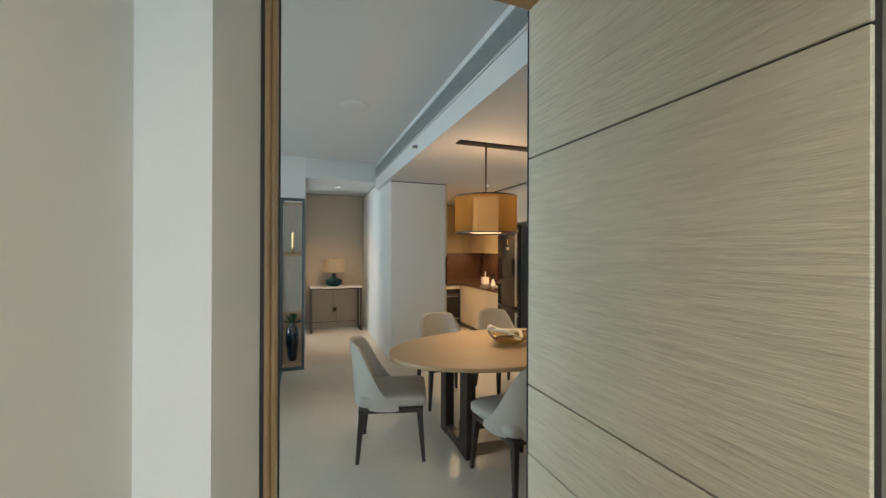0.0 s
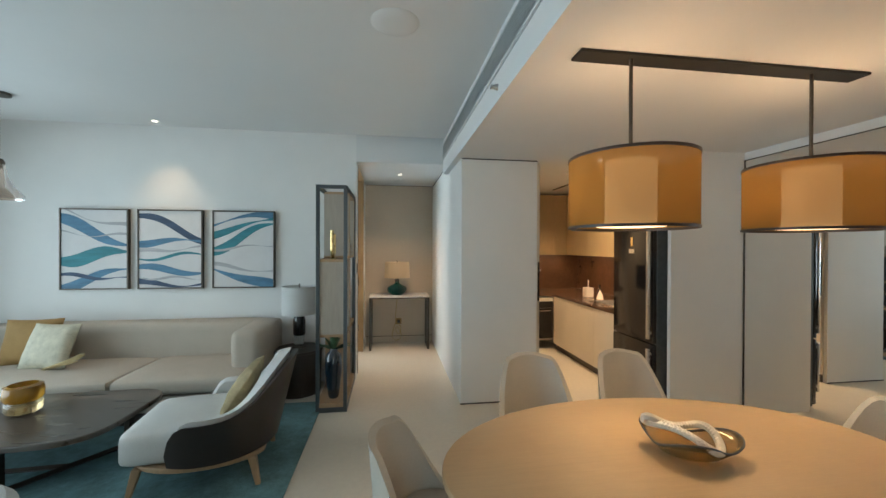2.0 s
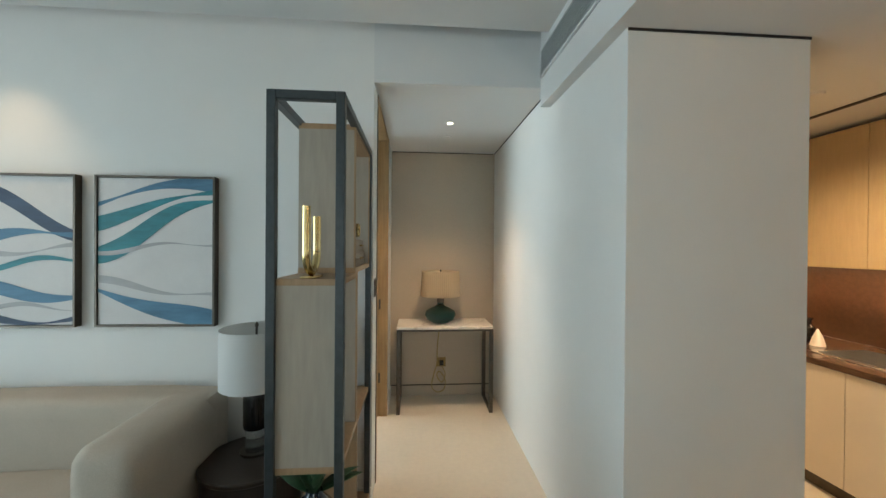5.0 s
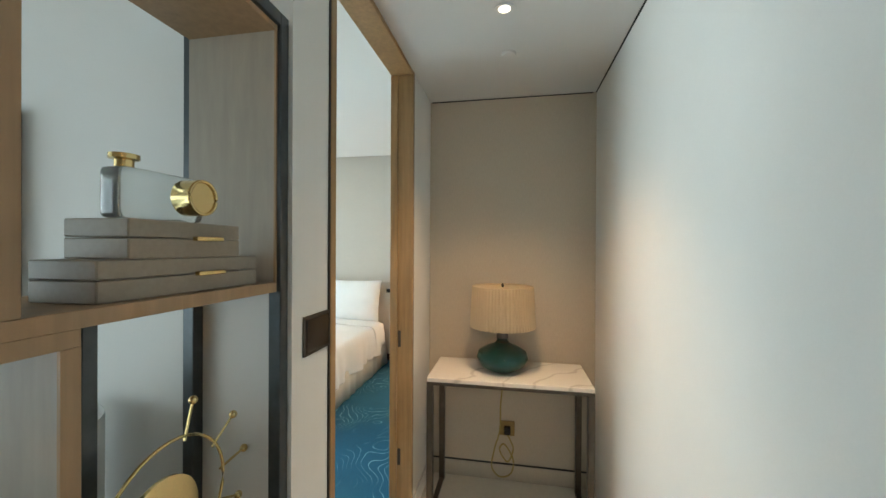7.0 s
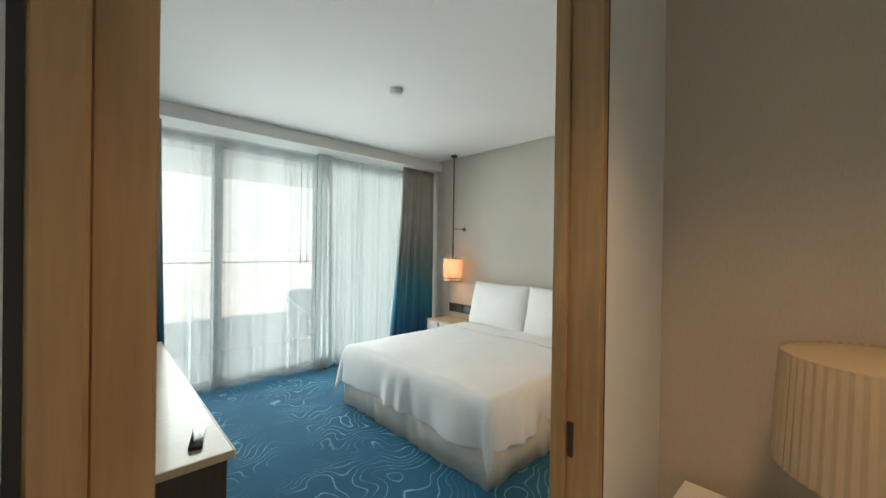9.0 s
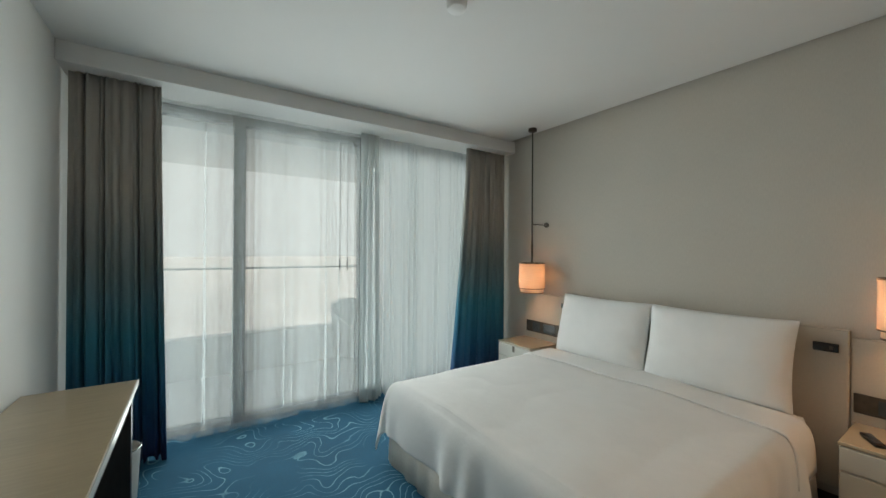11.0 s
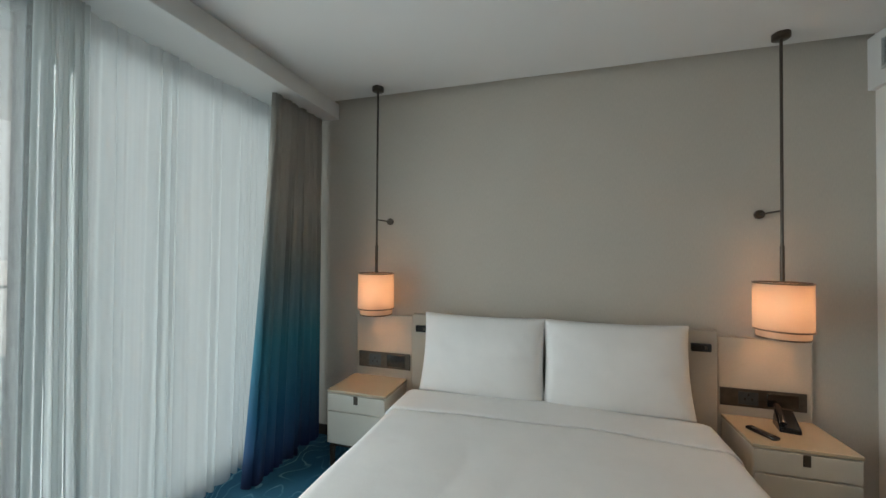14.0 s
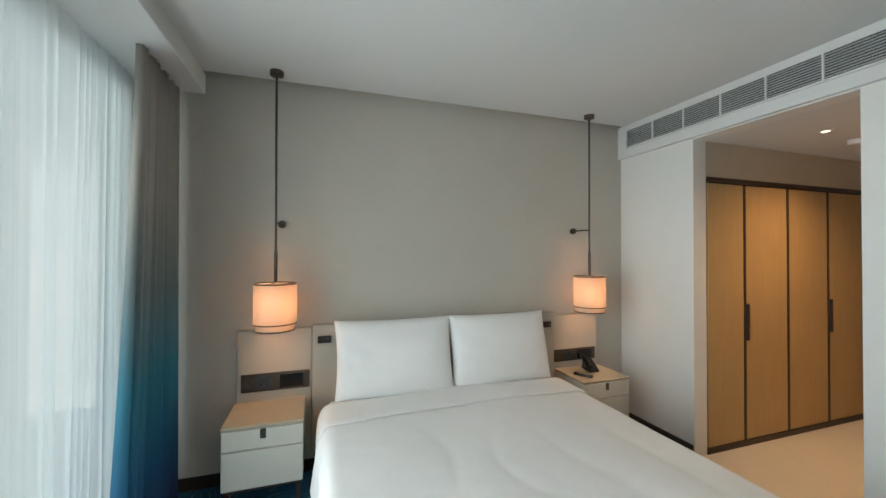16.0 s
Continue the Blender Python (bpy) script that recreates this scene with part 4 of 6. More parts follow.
LAMPGLOW.use_nodes = True
lb = LAMPGLOW.node_tree.nodes["Principled BSDF"]
lb.inputs["Emission Color"].default_value = (1.0, 0.85, 0.66, 1)
lb.inputs["Emission Strength"].default_value = 3.5


def downlight(x, y, z, label):
    d_ = thing("downlight", (x, y, z), 0, label, "downlight", "recessed downlights")
    part("trim_ring", lathe([(0.024, -0.001), (0.042, -0.004), (0.042, 0.0), (0.024, 0.0), (0.024, -0.001)], 28, close=False), CEIL, d_, "white trim ring")
    part("lens", lathe([(0.024, -0.0015), (0.024, -0.0005)], 24), LAMPGLOW, d_, "glowing lens")


# The hall fitting is unseen, added to go with its fill spot.
for x, y, z, l in ((-1.48, 5.915, LC, "white recessed downlight over the sofa"), (0.935, 6.885, CC, "white recessed downlight in the corridor"), (2.82, 5.25, DC, "white recessed downlight in the kitchen"), (0.98, 8.95, 2.40, "white recessed downlight in the dressing area"), (0.75, 0.1, 2.40, "white recessed downlight in the hall")):
    downlight(x, y, z, l)


def ceiling_disc(name, x, y, z, r, h, label, category):
    d_ = thing(name, (x, y, z), 0, label, category)
    part("cover", lathe([(r, 0), (r, -h * 0.4), (r * 0.92, -h * 0.8), (r * 0.5, -h), (0.002, -h)], 36), CEIL, d_)
    part("rim", lathe([(r * 1.06, -0.002), (r * 1.0, -0.005), (r * 1.0, 0.0), (r * 1.06, 0), (r * 1.06, -0.002)], 36, close=False), CEIL, d_)


ceiling_disc("ceiling_speaker", 0.831, 3.94, LC, 0.125, 0.012, "round white flush speaker in the living room ceiling", "speaker")
ceiling_disc("ceiling_sensor", 0.95, 7.245, CC, 0.035, 0.01, "small white sensor in the corridor ceiling", "sensor")
ceiling_disc("smoke_detector", 2.82, 5.87, DC, 0.045, 0.015, "small white smoke detector in the kitchen ceiling", "smoke detector")
ceiling_disc("smoke_detector", 2.95, 2.75, DC, 0.05, 0.04, "white smoke detector over the dining area", "smoke detector")
ceiling_disc("smoke_detector", -1.545, 8.136, BC, 0.05, 0.045, "white smoke detector on the bedroom ceiling", "smoke detector")
ceiling_disc("smoke_detector", 1.454, 9.00, 2.40, 0.05, 0.04, "white smoke detector in the dressing area ceiling", "smoke detector")
sp = thing("sprinkler", (1.42, 3.975, 2.43), 0, "small chrome wall sprinkler in the ceiling step", "sprinkler")
part("head", tube([(0, 0, 0), (-0.035, 0, 0)], [0.02, 0.009], 12), CHROME, sp)
part("deflector", tube([(-0.035, 0, 0), (-0.04, 0, 0)], 0.016, 12), CHROME, sp)

# ---- living room ----
def ribbon(v0, v1, amp, ph, fr, th, w, h, y):
    """A tapering painted band across a canvas of size w, h."""
    bm = bmesh.new()
    n_ = 40
    up, lo = [], []
    for i in range(n_ + 1):
        u = i / n_
        v = v0 + (v1 - v0) * u + amp * math.sin(6.28 * fr * u + ph)
        k = th * (0.12 + 0.88 * abs(math.sin(3.14 * (0.75 * fr * u + ph * 0.31 + 0.1))) ** 1.3)
        a = min(max(v + k / 2, 0.004), 0.996)
        b = min(max(v - k / 2, 0.003), 0.995)
        up.append(bm.verts.new((-w / 2 + u * w, y, a * h)))
        lo.append(bm.verts.new((-w / 2 + u * w, y, b * h)))
    for i in range(n_):
        bm.faces.new((lo[i], lo[i + 1], up[i + 1], up[i]))
    return bm


CANVAS = vary(vary(mat("off_white_canvas", (0.66, 0.65, 0.64), 0.8), 4, 0.06), 300, 0.04, bump=0.1)
BLUE1 = vary(mat("paint_steel_blue", (0.075, 0.19, 0.30), 0.6), 9, 0.3, stretch=(0.5, 1, 2))
BLUE2 = vary(mat("paint_teal", (0.03, 0.20, 0.24), 0.6), 9, 0.3, stretch=(0.5, 1, 2))
BLUE3 = vary(mat("paint_navy", (0.035, 0.065, 0.12), 0.6), 9, 0.3, stretch=(0.5, 1, 2))
GREYP = vary(mat("paint_soft_grey", (0.40, 0.40, 0.41), 0.6), 7, 0.2, stretch=(0.5, 1, 2))
BANDS = {
    1: ((0.86, 0.55, 0.03, 0.6, 0.9, 0.16, BLUE1), (0.36, 0.48, 0.03, 3.6, 1.0, 0.17, BLUE2), (0.03, 0.26, 0.03, 4.0, 0.9, 0.13, BLUE1), (0.98, 0.78, 0.04, 2.2, 0.8, 0.05, GREYP), (0.18, 0.13, 0.02, 0.4, 1.2, 0.05, BLUE3), (0.70, 0.66, 0.03, 2.0, 1.0, 0.03, GREYP)),
    2: ((0.90, 0.66, 0.06, 0.3, 0.7, 0.10, BLUE3), (0.58, 0.62, 0.02, 4.2, 1.0, 0.09, BLUE1), (0.47, 0.52, 0.02, 1.0, 1.1, 0.05, GREYP), (0.38, 0.44, 0.03, 3.3, 1.0, 0.04, BLUE2), (0.27, 0.20, 0.025, 0.4, 0.9, 0.09, BLUE1), (0.07, 0.05, 0.03, 1.4, 0.8, 0.08, BLUE3), (0.14, 0.13, 0.02, 3.1, 1.3, 0.03, GREYP)),
    3: ((0.83, 0.92, 0.06, 5.9, 0.5, 0.12, BLUE1), (0.70, 0.90, 0.02, 4.6, 0.8, 0.10, BLUE2), (0.50, 0.84, 0.04, 3.9, 0.9, 0.14, BLUE2), (0.50, 0.56, 0.02, 4.0, 1.1, 0.03, GREYP), (0.30, 0.20, 0.02, 1.0, 1.0, 0.05, GREYP), (0.24, 0.03, 0.02, 3.0, 0.7, 0.13, BLUE1)),
}


def painting(x0, x1, which):
    w_, h_ = x1 - x0, 0.83
    p = thing("painting", ((x0 + x1) / 2, 6.199, 1.055), 0, "framed abstract painting of blue and teal waves above the sofa", "painting", "wave paintings")
    part("canvas", B(-w_ / 2 + 0.014, -0.035, 0.014, w_ / 2 - 0.014, -0.004, h_ - 0.014), CANVAS, p, smooth=False)
    for a in ((-w_ / 2, 0, -w_ / 2 + 0.012, h_), (w_ / 2 - 0.012, 0, w_ / 2, h_), (-w_ / 2 + 0.012, 0, w_ / 2 - 0.012, 0.012), (-w_ / 2 + 0.012, h_ - 0.012, w_ / 2 - 0.012, h_)):
        part("frame_bar", B(a[0], -0.045, a[1], a[2], 0, a[3], 0.001, 1), BRONZE, p, "thin dark metal frame", False)
    for i, (v0, v1, am, ph, fr, th, m) in enumerate(BANDS[which]):
        ob_ = part("brush_band", ribbon(v0, v1, am, ph, fr, th, w_ - 0.03, h_, -0.0362 - 0.0006 * i), m, p, smooth=False)


painting(-2.50, -1.872, 1)
painting(-1.785, -1.16, 2)
painting(-1.063, -0.435, 3)

# sofa
s = thing("sofa", (-1.75, 5.70, 0), 0, "beige fabric sofa with rounded arms on a dark plinth", "sofa")
part("plinth", B(-1.30, -0.40, 0.014, 1.28, 0.44, 0.12), DARKWOOD, s, "dark recessed plinth", False)
part("base", cushion_box(-1.36, -0.46, 0.12, 1.38, 0.47, 0.27, 0.035, 0.0), SOFA, s)
part("seat_cushion", cushion_box(-1.34, -0.475, 0.262, 0.295, 0.30, 0.405, 0.05, 0.018, 1), SOFA, s, "thick beige seat cushion")
part("seat_cushion", cushion_box(0.30, -0.475, 0.262, 1.38, 0.30, 0.405, 0.05, 0.018, 2), SOFA, s, "thick beige seat cushion")
part("backrest", cushion_box(-1.38, 0.24, 0.25, 1.40, 0.48, 0.745, 0.06, 0.0), SOFA, s)
part("arm", cushion_box(1.12, -0.24, 0.26, 1.402, 0.40, 0.742, 0.085, 0.0), SOFA, s, "rounded arm")
part("arm", cushion_box(-1.40, -0.22, 0.26, -1.15, 0.36, 0.675, 0.10, 0.0), SOFA, s, "rounded arm")


def scatter(name, x, y, z, w, h, d, rx, rz, m, label, seed=0):
    p = thing(name, (x, y, z), 0, label, "cushion")
    p.matrix_world = pose(x, y, z, rx, 0, rz)
    part("cover", pillow_mesh(w, h, d, 14, 0.15, seed), m, p)
    return p


OCHRE = vary(vary(mat("ochre_velvet", (0.33, 0.20, 0.07), 0.8), 5, 0.12), 200, 0.1, bump=0.2)
PALEPAT = vary(vary(mat("pale_woven_cushion", (0.52, 0.49, 0.38), 0.9), 14, 0.18), 200, 0.12, bump=0.3)
GOLDPAT = vary(vary(mat("gold_brown_cushion", (0.36, 0.28, 0.15), 0.85), 12, 0.25), 200, 0.12, bump=0.3)
STRAW = vary(mat("straw_tassel", (0.42, 0.33, 0.17), 0.9), 60, 0.2, stretch=(8, 1, 1), bump=0.3)
scatter("scatter_cushion", -2.50, 5.86, 0.61, 0.44, 0.42, 0.14, -18, 6, OCHRE, "ochre velvet scatter cushion on the sofa")
scatter("scatter_cushion", -2.22, 5.70, 0.60, 0.42, 0.41, 0.13, -24, -8, PALEPAT, "pale woven scatter cushion on the sofa", 3)
bm = bmesh.new()
for i in range(26):
    a = random.uniform(-0.35, 0.35)
    x0, y0 = -2.16 + random.uniform(-0.03, 0.03), 5.58 + random.uniform(-0.02, 0.02)
    tube([(x0, y0, 0.425), (x0 + 0.11 + 0.05 * a, y0 - 0.02 + 0.12 * a, 0.465), (x0 + 0.27, y0 - 0.03 + 0.25 * a, 0.52 + 0.1 * a)], [0.006, 0.007, 0.002], 5, bm)
tagged(link("straw_tassel", bm, STRAW, None, "", True), "straw-coloured tassel lying on the sofa seat", "tassel")

# armchair facing the coffee table
def arm_line(u):
    """Height of the armchair's edge: a high back, a low arm, falling to the seat at the front."""
    a = abs(u)
    return 0.465 + 0.285 * math.exp(-(a / 0.38) ** 2.8) - 0.19 * max(0.0, (a - 0.82) / 0.18) ** 2


a_ = thing("armchair", (-0.34, 4.58, 0.014), 187, "low armchair with white seat and dark brown leather shell", "armchair")
part("outer_shell", shell(0.375, 0.37, radians(118), 36, 10, 0.20, lambda u: arm_line(u), 0.03, flare=0.22), BROWNLEA, a_, "dark brown leather shell")
part("inner_padding", shell(0.343, 0.338, radians(117), 36, 10, 0.24, lambda u: arm_line(u) + 0.014, 0.055, flare=0.22), WHITEFAB, a_, "white upholstered inside")
part("seat_cushion", cushion_box(-0.27, -0.295, 0.192, 0.45, 0.295, 0.405, 0.06, 0.02), WHITEFAB, a_, "white seat cushion")
part("base_ring", prism([(0.40 * max(math.cos(2 * math.pi * i / 40), -0.88) + 0.03, 0.345 * math.copysign(abs(math.sin(2 * math.pi * i / 40)) ** 0.7, math.sin(2 * math.pi * i / 40))) for i in range(40)], 0.165, 0.195, 0.005, 1), OAKL, a_, "light wooden base ring")
for x, y in ((0.36, -0.23), (0.36, 0.23), (-0.26, -0.24), (-0.26, 0.24)):
    part("leg", tapered_leg(x, y, 0.175, 0.04 if x > 0 else -0.04, 0.03 if y > 0 else -0.03, 0.024, 0.014), OAKL, a_, "light wooden leg")
p = scatter("scatter_cushion", -0.185, 4.60, 0.55, 0.40, 0.34, 0.11, -33, -83, GOLDPAT, "pale gold scatter cushion in the armchair", 8)

# coffee table
def rounded(corners, r, n_=8):
    out = []
    k = len(corners)
    for i in range(k):
        p0, p1, p2 = Vector(corners[i - 1]), Vector(corners[i]), Vector(corners[(i + 1) % k])
        d0, d1 = (p0 - p1).normalized(), (p2 - p1).normalized()
        a, b = p1 + d0 * r, p1 + d1 * r
        for j in range(n_ + 1):
            t_ = j / n_
            q = (1 - t_) ** 2 * a + 2 * t_ * (1 - t_) * p1 + t_ ** 2 * b
            out.append((q.x, q.y))
    return out


t = thing("coffee_table", (-1.65, 4.65, 0.014), 0, "low grey-brown wooden coffee table with dark metal legs", "coffee table")
part("tabletop", prism(rounded([(0.74, 0.52), (-0.75, 0.48), (-0.80, -0.42), (0.70, -0.33)], 0.26), 0.315, 0.35, 0.008, 2), GREYWOOD, t, "rounded grey-brown wooden top", False)
for x0, y0, x1, y1 in ((0.54, 0.30, 0.15, -0.22), (-0.55, 0.28, -0.40, -0.28)):
    part("leg", B(x0 - 0.02, y0 - 0.03, 0, x0 + 0.02, y0 + 0.03, 0.315, 0.003, 1), BRONZE, t, "flat dark metal leg")
    part("leg", B(x1 - 0.02, y1 - 0.03, 0, x1 + 0.02, y1 + 0.03, 0.315, 0.003, 1), BRONZE, t, "flat dark metal leg")
    part("floor_bar", tube([(x0, y0, 0.018), (x1, y1, 0.018)], 0.017, 4), BRONZE, t)
part("floor_bar", tube([(0.35, 0.04, 0.018), (-0.48, 0.0, 0.018)], 0.017, 4), BRONZE, t)
AMBER = mat("amber_bowl_glass", (0.48, 0.24, 0.03), 0.08)
AMBER.node_tree.nodes["Principled BSDF"].inputs["Transmission Weight"].default_value = 0.4
b_ = thing("amber_vase", (-1.67, 4.80, 0.364), 0, "squat amber and clear glass vase on the coffee table", "vase")
part("upper_band", lathe([(0.088, 0.085), (0.105, 0.105), (0.106, 0.15), (0.098, 0.185), (0.075, 0.195), (0.07, 0.15)], 36, close=False), AMBER, b_, "amber glass band")
part("lower_bowl", lathe([(0.07, 0.0), (0.094, 0.02), (0.102, 0.055), (0.088, 0.085)], 36), SMOKEGLASS, b_, "clear smoked glass base")

o = thing("ottoman", (-1.13, 3.52, 0.014), 0, "round off-white upholstered ottoman on the rug", "ottoman")
part("cushion", lathe([(0.36, 0.05), (0.40, 0.09), (0.41, 0.22), (0.40, 0.36), (0.36, 0.405), (0.25, 0.42), (0.01, 0.425)], 48), WHITEFAB, o)
part("plinth", lathe([(0.34, 0), (0.34, 0.05)], 40), DARKWOOD, o)

t = thing("side_table", (-0.13, 5.93, 0.0), 0, "dark brown drum side table beside the sofa", "side table")
part("drum", lathe([(0.215, 0.0), (0.22, 0.01), (0.23, 0.40), (0.225, 0.425)], 48), DARKWOOD, t)
part("tabletop", lathe([(0.235, 0.425), (0.24, 0.43), (0.24, 0.445), (0.235, 0.45)], 48), DARKWOOD, t)
WHITESHADE = cloth("white_linen_shade", (0.78, 0.78, 0.76), 0.35, 0.03)
CLEARG = mat("clear_lamp_glass", (0.9, 0.95, 0.95), 0.03)
CLEARG.node_tree.nodes["Principled BSDF"].inputs["Transmission Weight"].default_value = 0.9
l = thing("table_lamp", (-0.135, 5.98, 0.45), 0, "table lamp with black and clear glass base and white drum shade", "table lamp")
part("foot", lathe([(0.075, 0), (0.075, 0.012)], 32), BRONZE, l)
part("glass_base", lathe([(0.05, 0.012), (0.052, 0.03), (0.052, 0.13)], 32), CLEARG, l, "clear glass lower body")
part("black_body", lathe([(0.058, 0.125), (0.062, 0.14), (0.062, 0.28), (0.05, 0.32), (0.02, 0.335)], 32), BLACKGLOSS, l, "glossy black body")
part("stem", tube([(0, 0, 0.33), (0, 0, 0.645)], 0.006), BRONZE, l)
part("shade", ring(0.172, 0.345, 0.635, 48, 0.002), WHITESHADE, l, "white drum shade")
part("finial", lathe([(0.008, 0.64), (0.01, 0.652), (0.003, 0.664)], 12), BRONZE, l)

# smoked glass pendant by the window side
GLASSP = mat("smoked_pendant_glass", (0.75, 0.62, 0.52), 0.05)
GLASSP.node_tree.nodes["Principled BSDF"].inputs["Transmission Weight"].default_value = 0.8
p = thing("glass_pendant", (-2.30, 5.35, 0.04), 0, "smoked glass bell pendant lamp near the window", "pendant lamp")
part("canopy", lathe([(0.07, LC - 0.06), (0.07, LC - 0.04)], 28), BRONZE, p)
part("cord", tube([(0, 0, 2.12), (0, 0, LC - 0.05)], 0.004, 8), BRONZE, p)
part("cap", lathe([(0.03, 2.10), (0.035, 2.13), (0.02, 2.16)], 24), BRONZE, p)
part("bell", lathe([(0.032, 2.12), (0.05, 2.02), (0.09, 1.93), (0.14, 1.87), (0.143, 1.84), (0.138, 1.838), (0.132, 1.866), (0.085, 1.93)], 40, close=False), GLASSP, p, "smoked glass bell")

# ---- room-divider shelf ----
X0, X1, Y0, Y1, ZT = 0.147, 0.422, 5.357, 6.196, 2.062
s = thing("display_shelf", (0, 0, 0), 0, "tall open display shelf of dark steel and wooden boxes", "shelf")
q = 0.032
for x in (X0, X1 - q):
    for y in (Y0, Y1 - q):
        part("post", B(x, y, 0, x + q, y + q, ZT, 0.002, 1), GUNMETAL, s, "dark steel post", False)
for x in (X0, X1 - q):
    part("top_rail", B(x, Y0 + q, ZT - q, x + q, Y1 - q, ZT, 0.002, 1), GUNMETAL, s, "dark steel rail", False)
for y in (Y0, Y1 - q):
    part("top_rail", B(X0 + q, y, ZT - q, X1 - q, y + q, ZT, 0.002, 1), GUNMETAL, s, "dark steel rail", False)
part("post", B(X0, 5.915, 0.09, X0 + 0.03, 5.945, 1.36, 0.002, 1), GUNMETAL, s, "dark steel post", False)
part("base_board", B(X0 + 0.003, Y0 + 0.003, 0.045, X1 - 0.003, Y1 - 0.003, 0.085, 0.002, 1), OAKL, s, "light wooden base board", False)
part("plinth", B(X0 + 0.001, Y0 + 0.001, 0, X1 - 0.001, Y1 - 0.001, 0.044), GUNMETAL, s, "", False)


def open_box(y0, y1, z0, z1, x0=X0 + 0.02, x1=X1 - 0.01, t_=0.024, back=None, sides=SHELFCLAD):
    part("box_board", B(x0, y0, z1 - t_, x1, y1, z1, 0.001, 1), OAKL, s, "light wooden board", False)
    part("box_board", B(x0, y0, z0, x1, y1, z0 + t_, 0.001, 1), OAKL, s, "light wooden board", False)
    for y in (y0, y1 - t_):
        part("box_side", B(x0 + 0.001, y + 0.001, z0 + t_, x1 - 0.006, y + t_ - 0.001, z1 - t_), sides, s, "greige laminated side", False)
        part("edge_strip", B(x1 - 0.006, y, z0 + t_, x1, y + t_, z1 - t_, 0.0005, 1), OAKL, s, "light wooden edge", False)


open_box(Y0 + 0.014, 5.748, 0.68, 1.388)
open_box(5.662, Y1 - 0.012, 1.388, 2.042)
part("shelf_board", B(X0 + 0.02, 5.75, 0.676, X1 - 0.01, Y1 - 0.01, 0.70, 0.001, 1), OAKL, s, "light wooden board", False)
part("box_side", B(X0 + 0.02, 5.748, 0.086, X1 - 0.01, 5.77, 0.676, 0.001, 1), OAKL, s, "light wooden upright", False)

u = thing("brass_u_sculpture", (0.288, 5.432, 1.388), 0, "polished brass U-shaped sculpture on the shelf", "sculpture")
pts = [(0, -0.072, 0.262), (0, -0.072, 0.10)] + [(0, 0.072 * math.cos(math.pi + k * math.pi / 14), 0.095 + 0.072 * math.sin(math.pi + k * math.pi / 14)) for k in range(15)] + [(0, 0.072, 0.10), (0, 0.072, 0.235)]
part("tube", tube(pts, 0.0155, 14), BRASS, u)
part("foot", B(-0.03, -0.05, 0, 0.03, 0.05, 0.008, 0.002, 1), BRASS, u)

BOXLEATHER = vary(vary(mat("grey_shagreen_box", (0.30, 0.255, 0.20), 0.5), 6, 0.08), 120, 0.06, bump=0.1)
for i, (y0, y1, z0, z1) in enumerate(((5.782, 6.122, 1.412, 1.476), (5.827, 6.066, 1.4765, 1.541))):
    bx = thing("keepsake_box", (0.327, (y0 + y1) / 2, z0), 0, "grey leather keepsake box with a brass pull on the shelf", "box", "stacked keepsake boxes")
    hw, hz = (y1 - y0) / 2, z1 - z0
    part("tray", B(-0.063, -hw, 0, 0.063, hw, hz * 0.52, 0.002, 1), BOXLEATHER, bx, smooth=False)
    part("lid", B(-0.063, -hw, hz * 0.54, 0.063, hw, hz, 0.002, 1), BOXLEATHER, bx, smooth=False)
    part("pull", B(0.063, -0.032 + 0.03, hz * 0.48, 0.074, 0.032 + 0.03, hz * 0.60, 0.001, 1), BRASS, bx, "brass pull")
bt = thing("glass_flask", (0.325, 5.94, 1.541), 0, "clear glass flask with brass stoppers lying on the boxes", "flask")
part("glass_body", cushion_box(-0.030, -0.088, 0.002, 0.016, 0.085, 0.092, 0.012, 0), CLEARG, bt, "clear glass body")
part("stopper", tube([(0.016, 0.04, 0.05), (0.054, 0.04, 0.05)], 0.035, 32), BRASS, bt, "brass stopper", False)
part("stopper_rim", tube([(0.0555, 0.04 + 0.032 * math.cos(k * math.pi / 16), 0.05 + 0.032 * math.sin(k * math.pi / 16)) for k in range(32)], 0.003, 8, closed=True), BRASS, bt, "raised brass rim")
part("top_cap", lathe([(0.014, 0.094), (0.014, 0.106), (0.022, 0.108), (0.022, 0.116)], 18, at=(-0.006, -0.062, -0.004)), BRASS, bt, "brass cap")

d_ = thing("ring_sculpture", (0.30, 5.985, 0.70), 0, "round brass ring sculpture with small spheres on the shelf", "sculpture")
part("ring", tube([(0.0, 0.14 * math.cos(k * math.pi / 20), 0.265 + 0.14 * math.sin(k * math.pi / 20)) for k in range(40)], 0.0035, 8, closed=True), BRASS, d_)
part("disc", tube([(-0.004, -0.02, 0.255), (0.004, -0.02, 0.255)], 0.085, 40), BRASS, d_, "pale brass disc")
part("stand", tube([(0, 0, 0), (0, 0, 0.13)], 0.006), BRASS, d_)
part("foot", lathe([(0.05, 0), (0.05, 0.01)], 28), BRASS, d_)
for an in (75, 35, 5, -25):
    c0, s0 = math.cos(radians(an)), math.sin(radians(an))
    part("pin", tube([(0, 0.13 * c0, 0.265 + 0.13 * s0), (0, 0.205 * c0, 0.265 + 0.205 * s0)], 0.003, 6), BRASS, d_)
    tmp = bmesh.new()
    bmesh.ops.create_uvsphere(tmp, u_segments=14, v_segments=8, radius=0.0095)
    tmp.transform(Matrix.Translation((0, 0.21 * c0, 0.265 + 0.21 * s0)))
    part("sphere", tmp, BRASS, d_)
